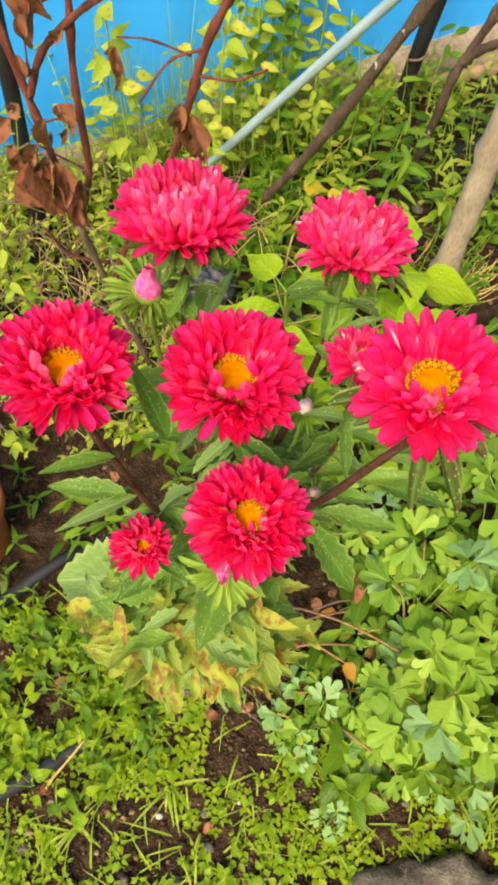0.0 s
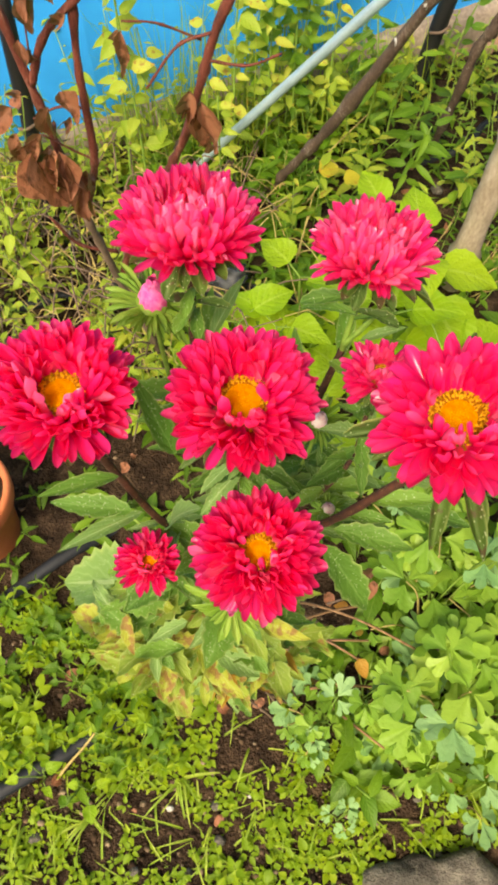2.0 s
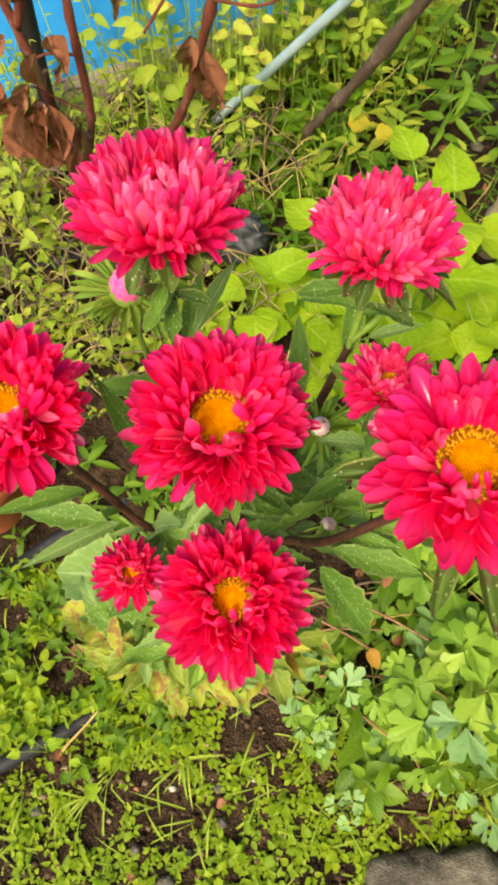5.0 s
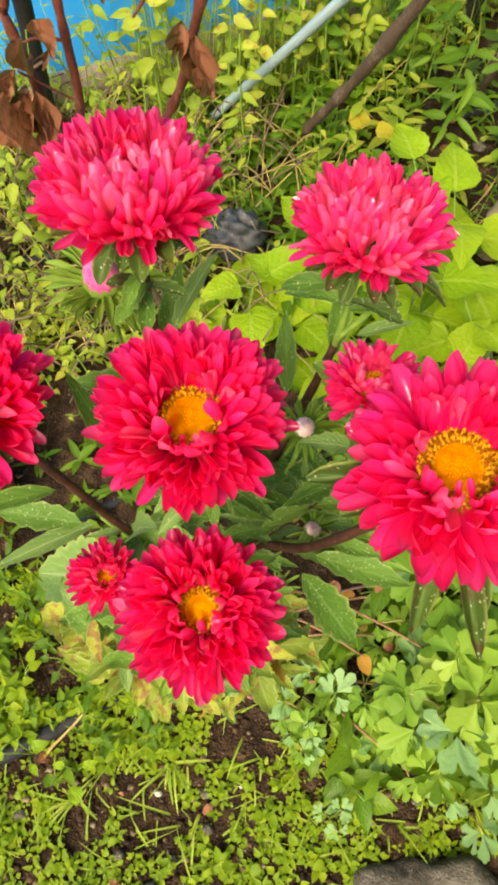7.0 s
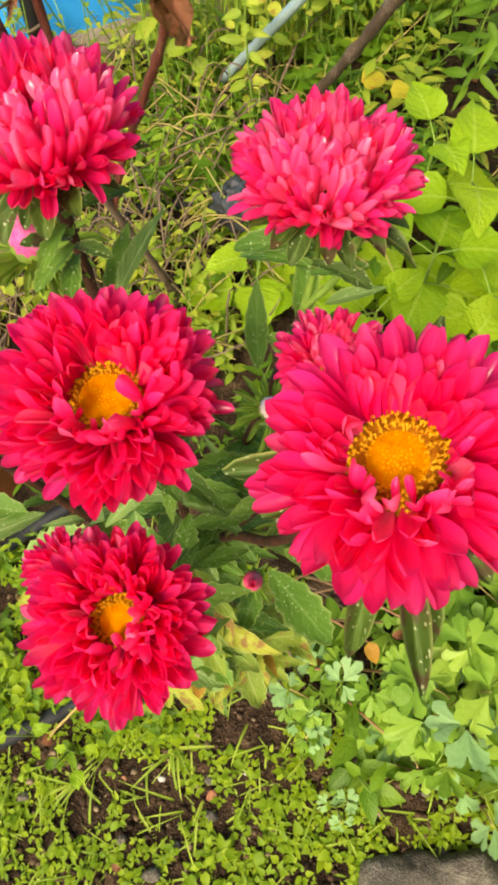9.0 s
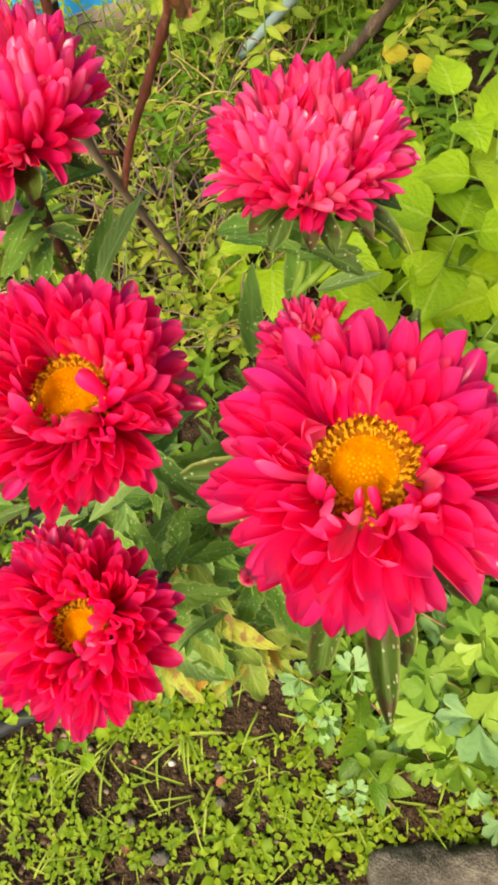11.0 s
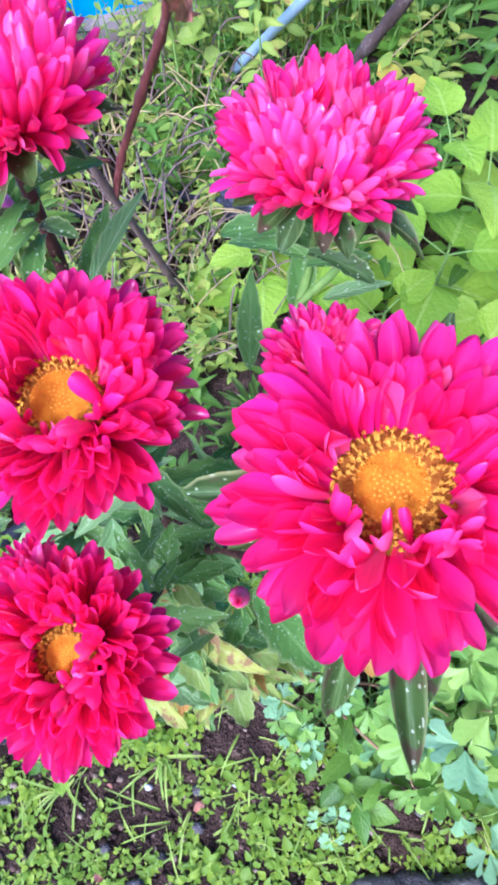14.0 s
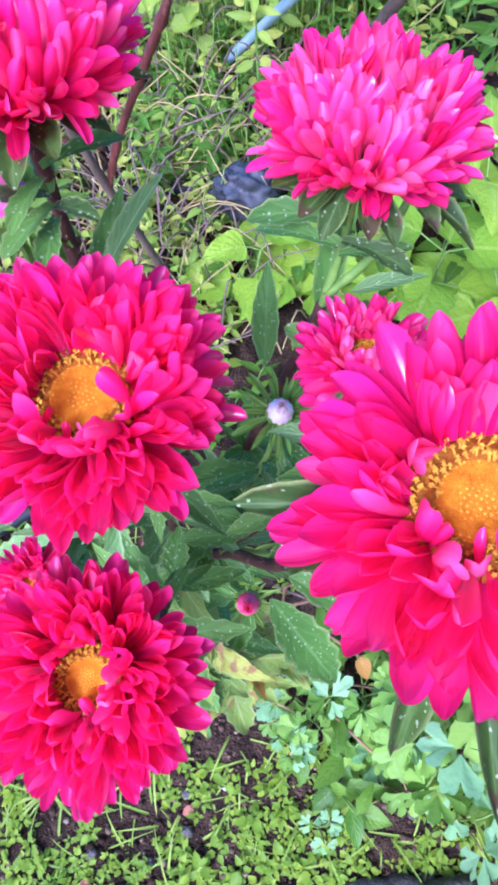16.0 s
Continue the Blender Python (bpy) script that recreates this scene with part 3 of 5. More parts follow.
def bract_mesh(seed, mat):
    rng = random.Random(seed)
    sh = Shape()
    blade(sh, (0, 0, 0), (1, 0, 0), (0, 0, 1), 1.0, 0.36, lambda s: max(0.1, spoon(s)), 9, 0.30, rng.uniform(-0.2, 0.6), 0.05, 0, 4, rng.uniform(-0.3, 0.3), seed)
    return sh.mesh("bract", mat)


BRACTS = [bract_mesh(k, ASTER_BRACT) for k in range(4)]
BUD_BRACTS = [bract_mesh(k + 9, BUD_BRACT) for k in range(4)]


def frame_of(n, spin=0.0):
    n = V(n).normalized()
    return n.to_track_quat("Z", "Y").to_matrix().to_4x4() @ Matrix.Rotation(spin, 4, "Z")


def floret(sh, c, n, r):
    """A small five-pointed cup on a short stalk."""
    x = V(n).normalized()
    u = x.orthogonal().normalized()
    o = x.cross(u)
    rim = [2 * math.pi * k / 10 for k in range(10)]
    rows = [[c + x * h * r + (u * math.cos(a) + o * math.sin(a)) * r * (w[k % 2]) for k, a in enumerate(rim)]
            for h, w in ((-2.0, (0.25, 0.25)), (0.0, (0.36, 0.36)), (0.75, (1.15, 0.5)), (0.2, (0.2, 0.2)))]
    sh.grid(rows, [[(k / 10, i / 3) for k in range(10)] for i in range(4)], closed=True)


def build_head(plant, at, n, R, rings, disc, seed, label, bracts=13, bract_len=0.6, droop=(-8, 25), long_bracts=()):
    """A flower head: green cup, disc with florets, rings of petals (count, kind, start radius, height, length, elevation), green bracts."""
    rng = random.Random(seed)
    slim = 0.80 if not disc else 1.10 if rings is WIDE else 1.0
    m = Matrix.Translation(V(at) - plant.location - V(n).normalized() * R * 0.16) @ frame_of(n, rng.random() * 6)
    sh = Shape()
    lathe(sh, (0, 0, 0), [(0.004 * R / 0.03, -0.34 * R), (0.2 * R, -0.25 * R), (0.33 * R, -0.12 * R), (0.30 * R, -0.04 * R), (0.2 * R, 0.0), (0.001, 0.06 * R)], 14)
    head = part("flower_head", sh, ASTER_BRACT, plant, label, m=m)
    if disc:
        sh = Shape()
        rd = disc * R
        lathe(sh, (0, 0, 0), [(rd * 1.06, -0.06 * R), (rd * 1.04, 0.03 * R), (rd * 0.8, 0.075 * R), (rd * 0.5, 0.09 * R), (0.0005, 0.088 * R)], 24)
        part("disc", sh, DISC, head, "orange-yellow domed disc")
        sh = Shape()
        lathe(sh, (0, 0, 0), [(rd * 1.30, -0.04 * R), (rd * 1.24, 0.035 * R), (rd * 1.0, 0.062 * R), (rd * 0.74, 0.086 * R), (rd * 0.70, 0.080 * R)], 28)
        part("disc_rim", sh, DISC_RIM, head, "brownish rim under the florets")
        sh = Shape()
        for k in range(180):
            a, q = k * 2.399963 + rng.gauss(0, 0.06), 0.78 + 0.12 * (k % 4) + rng.gauss(0, 0.05)
            c = V(rd * q * math.cos(a), rd * q * math.sin(a), (0.122 - 0.08 * max(0, q - 0.7)) * R)
            floret(sh, c, V(math.cos(a) * 0.5 + rng.gauss(0, 0.35), math.sin(a) * 0.5 + rng.gauss(0, 0.35), 1), R * rng.uniform(0.014, 0.020))
        for k in range(150):                          # closed ones on the dome
            a, q = k * 2.399963, 0.72 * math.sqrt((k + 0.5) / 150)
            r = R * 0.009 * rng.uniform(0.8, 1.2)
            lump(sh, (rd * q * math.cos(a), rd * q * math.sin(a), (0.086 - 0.02 * q * q) * R), (r, r, r * 0.8), k, 0.2, 4, 6)
        part("floret_ring", sh, FLORET, head, "golden florets ringing the disc")
    for count, kind, r0, h, ln, el in rings:
        for k in range(count):
            a = 2 * math.pi * (k + rng.uniform(-0.5, 0.5)) / count
            L = ln * R * (rng.uniform(0.84, 1.06) if disc else rng.uniform(0.80, 1.10))
            if rng.random() < 0.03:
                continue
            e = radians(el + rng.gauss(0, 7 if not disc else 8 if kind != "inner" else 9))
            pm = Matrix.Rotation(a, 4, "Z") @ Matrix.Translation((r0 * R, 0, h * R)) @ Matrix.Rotation(-e, 4, "Y") @ Matrix.Rotation(rng.gauss(0, 0.18), 4, "Z") @ Matrix.Rotation(rng.gauss(0, 0.34 if disc else 0.55), 4, "X") @ Matrix.Diagonal((L, L ** 0.5 * (R * 0.7) ** 0.5 * rng.uniform(0.85, 1.1) * slim, L, 1))
            pale = rng.random() < ({"outer": 0.10, "middle": 0.35, "inner": 0.9}[kind] if not disc else (0.9 if R < 0.0195 else 0.28) if kind == "inner" else 0.4 if R < 0.0195 and kind == "middle" else 0.08)
            part("petal", rng.choice((LIGHT_PETALS if pale else PETALS)[kind]), None, head, m=pm)
    if disc:                                          # petals on the lower side that curl over the disc
        low = m.to_3x3().inverted() @ V(0, -1, -0.6)
        a0 = math.atan2(low.y, low.x)
        for k in range(3):
            L = R * rng.uniform(0.19, 0.30)
            pm = Matrix.Rotation(a0 + (-0.75, 0.05, 0.55)[k] + rng.gauss(0, 0.12), 4, "Z") @ Matrix.Translation(((disc + 0.04) * R, 0, 0.05 * R)) @ Matrix.Rotation(-radians(rng.uniform(85, 125)), 4, "Y") @ Matrix.Diagonal((L, R * 0.27, L, 1))
            part("petal", rng.choice(PETALS["middle"]), None, head, m=pm)
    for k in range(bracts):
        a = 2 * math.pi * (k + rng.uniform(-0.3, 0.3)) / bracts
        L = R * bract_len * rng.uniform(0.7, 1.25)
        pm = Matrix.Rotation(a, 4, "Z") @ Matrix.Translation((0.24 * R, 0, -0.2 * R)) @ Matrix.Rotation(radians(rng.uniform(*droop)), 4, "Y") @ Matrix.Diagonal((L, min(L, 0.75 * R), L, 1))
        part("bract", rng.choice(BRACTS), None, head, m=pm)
    inv = m.to_3x3().inverted()
    for d in long_bracts:                             # leafy bracts that reach past the petals
        root, tip = V(0, 0, -0.22 * R), inv @ (V(d) * R) - V(0, 0, 0.10 * R)
        x = (tip - root).normalized()
        y = V(0, 0, 1).cross(x).normalized()
        turn = Matrix((x, y, x.cross(y))).transposed().to_4x4()
        L = (tip - root).length
        part("bract", rng.choice(BRACTS), None, head, m=Matrix.Translation(root) @ turn @ Matrix.Diagonal((L, 0.56 * R, L, 1)))
    return head


def bowl(rings, counts, last=1):
    """Rings of petals by tip radius, tip height and root radius, rim first, in head radii."""
    out, n = [], len(rings)
    for k, (r, z, r0) in enumerate(rings):
        q = k / (n - 1)
        h0 = -0.10 + 0.16 * q
        dx, dz = r - r0, z - h0
        kind = "outer" if k < 2 else "middle" if k < n - last else "inner"
        out.append((round(counts[0] + (counts[1] - counts[0]) * q), kind, r0, h0, math.hypot(dx, dz), math.degrees(math.atan2(dz, dx))))
    return out


OPEN = bowl([(0.93, -0.02, 0.34), (0.98, 0.05, 0.35), (0.98, 0.14, 0.36), (0.95, 0.23, 0.36), (0.90, 0.31, 0.36), (0.82, 0.37, 0.35), (0.74, 0.41, 0.33), (0.65, 0.42, 0.31), (0.55, 0.38, 0.30)], (35, 23), 2)
WIDE = bowl([(0.95, -0.10, 0.34), (1.0, -0.01, 0.35), (0.98, 0.09, 0.36), (0.93, 0.19, 0.36), (0.85, 0.28, 0.36), (0.75, 0.34, 0.35), (0.66, 0.37, 0.33), (0.57, 0.36, 0.32)], (29, 20), 2)
FULL = bowl([(0.92, 0.0, 0.42), (0.97, 0.08, 0.44), (0.97, 0.17, 0.45), (0.94, 0.27, 0.46), (0.90, 0.36, 0.46), (0.83, 0.44, 0.45), (0.75, 0.50, 0.43), (0.66, 0.53, 0.40), (0.56, 0.54, 0.37), (0.46, 0.53, 0.33), (0.36, 0.48, 0.27)], (46, 15), 5)
FLATTER = bowl([(0.92, 0.0, 0.42), (0.97, 0.08, 0.44), (0.97, 0.16, 0.45), (0.94, 0.25, 0.46), (0.89, 0.33, 0.46), (0.82, 0.40, 0.45), (0.73, 0.45, 0.43), (0.63, 0.48, 0.39), (0.52, 0.48, 0.34), (0.40, 0.50, 0.27), (0.27, 0.50, 0.19), (0.15, 0.47, 0.11)], (48, 10), 6)
SMALL = bowl([(1.0, -0.02, 0.28), (0.97, 0.10, 0.30), (0.89, 0.22, 0.31), (0.78, 0.33, 0.31), (0.66, 0.41, 0.30), (0.54, 0.45, 0.29), (0.42, 0.46, 0.27)], (28, 18), 2)
CROWDED = bowl([(0.98, -0.08, 0.32), (1.0, 0.02, 0.33), (0.97, 0.12, 0.34), (0.92, 0.22, 0.34), (0.85, 0.31, 0.34), (0.76, 0.38, 0.33), (0.67, 0.42, 0.31), (0.58, 0.43, 0.29), (0.50, 0.40, 0.27)], (37, 21), 2)

aster = thing("aster_plant", "branching aster in full bloom with crimson-pink flower heads", "flower", (0.012, 0.25, 0.03))
HUB = V(0.022, 0.25, 0.46)
HEADS = (
    ((0.0138, 0.2815, 0.7077), (0.0, 0.12, 1.35), 0.0298, FULL, 0.0, 1, "domed crimson-pink head with closed centre"),
    ((0.0860, 0.2906, 0.6879), (0.12, 0.04, 1.35), 0.0278, FLATTER, 0.0, 2, "domed crimson-pink head with closed centre"),
    ((0.0350, 0.2246, 0.6760), (0.04, -0.20, 0.98), 0.0318, OPEN, 0.30, 3, "wide open crimson head with orange disc"),
    ((0.0413, 0.1751, 0.6514), (0.0, -0.30, 0.97), 0.0257, CROWDED, 0.24, 4, "open crimson head with crowded inner petals"),
    ((-0.0178, 0.2149, 0.5391), (0.08, -0.34, 0.95), 0.0192, SMALL, 0.2, 5, "small half-open crimson head"),
    ((-0.0278, 0.2176, 0.6888), (0.10, -0.22, 0.97), 0.0289, OPEN, 0.28, 6, "wide open crimson head with orange disc"),
    ((0.1033, 0.2000, 0.7033), (-0.10, -0.16, 0.98), 0.0294, WIDE, 0.285, 7, "wide open crimson head with orange disc and drooping bracts"),
    ((0.0904, 0.2539, 0.6534), (0.0, -0.06, 1.0), 0.0184, SMALL, 0.24, 8, "smaller crimson head behind a larger one"),
)
NEAR_BRACTS = ((-1.18, -0.07, 0.12), (-0.28, -1.28, -0.56), (0.25, -1.32, -0.66), (0.38, -1.16, -0.56), (0.78, -0.66, -0.42), (0.24, 0.93, 0.41), (-0.90, -0.34, -0.04))
for at, n, R, rings, disc, seed, label in HEADS:
    build_head(aster, at, n, R, rings, disc, seed, label, 18, 0.58 if not disc else 0.52, (-6, 30), NEAR_BRACTS if seed == 7 else ((1.05, -0.52, -0.20),) if seed == 2 else ())


def aster_stem(points, r0, r1, mat, seed):
    sh = Shape()
    tube(sh, [V(p) - aster.location for p in points], r0, r1, 8, 7, 0.1, 0, seed)
    stem = part("stem", sh, mat, aster)
    if mat is STEM_RED:                               # fine pale hairs
        hairs, rng = Shape(), random.Random(seed)
        pts = smooth_path([V(p) - aster.location for p in points], 8)
        for _ in range(170):
            i = rng.randrange(len(pts) - 1)
            p = pts[i].lerp(pts[i + 1], rng.random())
            t = (pts[i + 1] - pts[i]).normalized()
            a = rng.random() * 6.283
            u = t.orthogonal().normalized()
            d = u * math.cos(a) + t.cross(u) * math.sin(a)
            blade(hairs, p + d * r1 * 0.9, d + t * rng.uniform(-0.3, 0.5), t, rng.uniform(0.0008, 0.0018), 0.00022, narrow, 2, 0.1, 0.3)
        part("hairs", hairs, STEM_PALE, stem, "short pale hairs")


def below(k, d):
    at, n, R = HEADS[k][:3]
    return V(at) - V(n).normalized() * (R * 0.45 + d)


aster_stem([(0.012, 0.25, 0.03), (0.008, 0.262, 0.16), (0.018, 0.256, 0.32), HUB], 0.0048, 0.0034, STEM_GREEN, 1)
STEMS = (
    ([HUB, (-0.002, 0.243, 0.51), (-0.016, 0.242, 0.535), (-0.027, 0.241, 0.578), (-0.036, 0.234, 0.64), below(5, 0)], STEM_RED),
    ([HUB, (0.05, 0.24, 0.525), (0.073, 0.226, 0.566), (0.097, 0.219, 0.618), (0.112, 0.214, 0.655), below(6, 0)], STEM_RED),
    ([HUB, (0.052, 0.272, 0.54), (0.07, 0.286, 0.59), (0.079, 0.291, 0.622)], STEM_RED),
    ([HUB, (0.012, 0.268, 0.55), (0.010, 0.28, 0.61), (0.010, 0.285, 0.645), below(0, 0)], STEM_RED),
    ([HUB, (0.03, 0.248, 0.55), (0.033, 0.24, 0.61), below(2, 0)], STEM_RED),
    ([HUB, (0.033, 0.225, 0.53), (0.040, 0.195, 0.59), below(3, 0)], STEM_RED),
    ([HUB, (0.0, 0.235, 0.48), (-0.014, 0.222, 0.51), below(4, 0)], STEM_GREEN),
    ([(0.05, 0.24, 0.53), (0.083, 0.25, 0.58), (0.091, 0.263, 0.615), below(7, 0)], STEM_RED),
    ([HUB, (0.05, 0.258, 0.53), (0.064, 0.264, 0.565), (0.0685, 0.268, 0.588)], STEM_GREEN),
    ([(0.012, 0.268, 0.55), (-0.004, 0.285, 0.60), (-0.008, 0.291, 0.647)], STEM_GREEN),
    ([(0.033, 0.225, 0.53), (0.033, 0.200, 0.57), (0.031, 0.172, 0.598)], STEM_GREEN),
    ([(0.05, 0.24, 0.53), (0.070, 0.236, 0.545), (0.0755, 0.2375, 0.554)], STEM_GREEN),
    ([HUB, (0.050, 0.238, 0.475), (0.060, 0.228, 0.495)], STEM_GREEN),
    ([(0.079, 0.291, 0.621), (0.083, 0.297, 0.640), below(1, 0)], STEM_GREEN),
    ([(0.080, 0.292, 0.625), (0.092, 0.296, 0.640), (0.100, 0.300, 0.662)], STEM_GREEN),
)
for k, (pts, mat) in enumerate(STEMS):
    aster_stem(pts, 0.0024 if k < 6 else 0.0015, 0.0018 if k < 6 else 0.0011, mat, k + 3)


def build_bud(at, n, R, mat, bl, seed, label, count=26, wide=0.38, rise=(-5, 76)):
    """A closed bud in a rosette of narrow green bracts."""
    rng = random.Random(seed)
    m = Matrix.Translation(V(at) - aster.location) @ frame_of(n, rng.random())
    sh = Shape()
    lump(sh, (0, 0, 0.1 * R), (R * 0.9, R * 0.9, R * 0.8), seed, 0.12, 7, 12)
    bud = part("bud", sh, BUD_BRACT, aster, label, m=m)
    sh = Shape()
    lump(sh, (0, 0, 0.85 * R), (R * 0.55, R * 0.55, R * 0.85), seed, 0.10, 9, 14)
    part("petal_core", sh, mat, bud)
    for n_p, rr, tall, close in ((12, 0.78, 1.9, 0.95), (9, 0.52, 2.1, 0.6), (5, 0.25, 2.2, 0.25)):
        for k in range(n_p):
            sh = Shape()
            a = 6.283 * (k + rr) / n_p
            c = V(math.cos(a), math.sin(a), 0)
            blade(sh, c * R * rr + V(0, 0, 0.2 * R), (V(0, 0, 1) + c * 0.16), -c, R * tall * rng.uniform(0.92, 1.06), R * 0.62, petal_shape, 7, 0.25, -close, 0, 0, 2)
            part("petal", sh, mat, bud)
    for k in range(count):
        a = 6.283 * (k * 0.382) + rng.random() * 0.4
        L = bl * rng.uniform(0.65, 1.2)
        el = rng.uniform(*rise)
        pm = Matrix.Rotation(a, 4, "Z") @ Matrix.Translation((0.5 * R, 0, -0.25 * R * rng.random())) @ Matrix.Rotation(-radians(el), 4, "Y") @ Matrix.Diagonal((L, L * wide * rng.uniform(0.85, 1.2), L, 1))
        part("bract", rng.choice(BUD_BRACTS), None, bud, m=pm)


build_bud((0.069, 0.268, 0.594), (0.1, -0.3, 1), 0.0056, PETAL_PALE, 0.0125, 41, "whitish pink bud in narrow green bracts", 46, 0.36, (-20, 55))
build_bud((-0.007, 0.291, 0.654), (0.15, -0.25, 1), 0.0088, PETAL_PINK, 0.0165, 42, "half-closed pink bud in a bushy ring of green bracts", 66, 0.44, (-30, 50))
build_bud((0.0305, 0.171, 0.607), (0.0, -0.75, 0.66), 0.0040, PETAL_PINK, 0.0160, 43, "pink-tipped bud in a rosette of bright green bracts", 40, 0.55, (-25, 45))
build_bud((0.0755, 0.2373, 0.5583), (0.0, -0.3, 1), 0.0046, PETAL_PALE, 0.0085, 44, "small whitish bud", 14, 0.4, (10, 70))
build_bud((0.0602, 0.2273, 0.5000), (0.1, -0.4, 1), 0.0064, PETAL_LIGHT, 0.010, 45, "small crimson bud just opening", 16)


def aster_leaf(base, tip, W, mat=ASTER_LEAF, bend=0.35, up=(0, -0.2, 1), teeth=0.08, prof=lance, seed=0, label="", wave=0.035):
    rng = random.Random(seed)
    b, t = V(base), V(tip)
    sh = Shape()
    d = t - b
    L = d.length * (1 + bend * bend / 10)
    side = d.cross(V(up)).normalized()
    nr = side.cross(d.normalized())
    d = d.normalized() * math.cos(bend / 2) + nr * math.sin(bend / 2)
    blade(sh, b - aster.location, d, up, L, W, prof, 18 if W > 0.02 else 12, 0.16 + rng.random() * 0.15, bend, wave, teeth, 4, rng.uniform(-0.3, 0.3), rng.random() * 6)
    part("leaf", sh, mat, aster, label)


NAMED = (
    ((-0.021, 0.224, 0.616), (-0.051, 0.208, 0.627), 0.0075, ASTER_LEAF), ((-0.022, 0.2265, 0.576), (-0.062, 0.229, 0.5795), 0.0125, ASTER_LEAF),
    ((-0.018, 0.229, 0.570), (-0.053, 0.202, 0.5825), 0.0078, PALE_LEAF), ((0.077, 0.222, 0.568), (0.116, 0.213, 0.565), 0.0125, ASTER_LEAF),
    ((0.072, 0.215, 0.565), (0.098, 0.197, 0.5205), 0.017, ASTER_LEAF), ((0.102, 0.225, 0.592), (0.142, 0.221, 0.575), 0.013, ASTER_LEAF),
    ((0.017, 0.285, 0.636), (0.033, 0.3085, 0.6535), 0.0072, PALE_LEAF), ((0.012, 0.284, 0.622), (0.017, 0.313, 0.6415), 0.0095, ASTER_LEAF),
    ((0.0605, 0.2955, 0.577), (0.058, 0.329, 0.595), 0.0098, ASTER_LEAF), ((0.087, 0.291, 0.629), (0.107, 0.290, 0.640), 0.0052, PALE_LEAF),
    ((0.079, 0.291, 0.615), (0.083, 0.310, 0.655), 0.009, ASTER_LEAF),
    ((0.0, 0.245, 0.60), (-0.012, 0.25, 0.655), 0.011, ASTER_LEAF), ((0.008, 0.28, 0.60), (-0.028, 0.275, 0.61), 0.013, ASTER_LEAF),
    ((0.02, 0.23, 0.53), (0.0, 0.20, 0.56), 0.018, ASTER_LEAF),
    ((-0.01, 0.24, 0.53), (0.012, 0.222, 0.59), 0.016, PALE_LEAF), ((0.012, 0.24, 0.55), (0.018, 0.215, 0.52), 0.014, PALE_LEAF),
    ((-0.03, 0.25, 0.41), (-0.112, 0.262, 0.372), 0.050, PALE_LEAF), ((0.03, 0.22, 0.50), (0.012, 0.17, 0.50), 0.026, ASTER_LEAF),
)
for k, (b, t, w, mat) in enumerate(NAMED):
    aster_leaf(b, t, w, mat, 0.35, seed=k, teeth=0.10 if w > 0.012 else 0.05)
# fixed direction from the plant towards the camera, for leaving leaves out
VIEW_SIDE = V(-0.05, -0.43, 0.90).normalized()
SHOWN = [V(0.069, 0.268, 0.600), V(0.0755, 0.2373, 0.562), V(0.0602, 0.2273, 0.503)] + smooth_path([V(-0.012, 0.242, 0.528), V(-0.027, 0.241, 0.578), V(-0.034, 0.235, 0.63)], 5) + smooth_path([V(0.060, 0.233, 0.545), V(0.073, 0.226, 0.566), V(0.097, 0.219, 0.618), V(0.105, 0.216, 0.64)], 5)


def hides(base, tip, W):
    """Would a leaf hide one of the buds or bare stems from the camera's side?"""
    for i in range(5):
        q = V(base).lerp(V(tip), 0.2 + 0.2 * i)
        for g in SHOWN:
            d = q - g
            s = d.dot(VIEW_SIDE)
            if s > 0.001 and (d - VIEW_SIDE * s).length < 0.0035 + W * 0.4:
                return True
    return False


rng = random.Random(77)
for k in range(270):                                   # foliage along the upper branches
    pts = smooth_path([V(p) for p in STEMS[k % 9][0]], 6)
    p = pts[rng.randrange(1, int(len(pts) * (0.5 if k % 9 in (2, 3) else 0.72)))]
    a = rng.uniform(-2.9, 0.6) if k % 3 == 0 else rng.random() * 6.28
    L = rng.uniform(0.014, 0.036)
    tip = p + V(math.cos(a) * L, math.sin(a) * L * 0.8, rng.uniform(-0.012, 0.016))
    W = L * rng.uniform(0.20, 0.38)
    if not hides(p, tip, W):
        aster_leaf(p, tip, W, ASTER_LEAF if rng.random() < 0.72 else PALE_LEAF, rng.uniform(0.2, 0.7), seed=k + 100, teeth=rng.uniform(0.06, 0.14))
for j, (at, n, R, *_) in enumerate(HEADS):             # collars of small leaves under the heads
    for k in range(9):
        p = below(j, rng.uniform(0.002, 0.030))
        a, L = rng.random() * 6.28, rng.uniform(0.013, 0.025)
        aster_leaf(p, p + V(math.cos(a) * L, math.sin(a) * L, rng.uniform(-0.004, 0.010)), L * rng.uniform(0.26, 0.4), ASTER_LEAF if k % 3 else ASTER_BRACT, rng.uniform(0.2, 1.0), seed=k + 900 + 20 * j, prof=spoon)
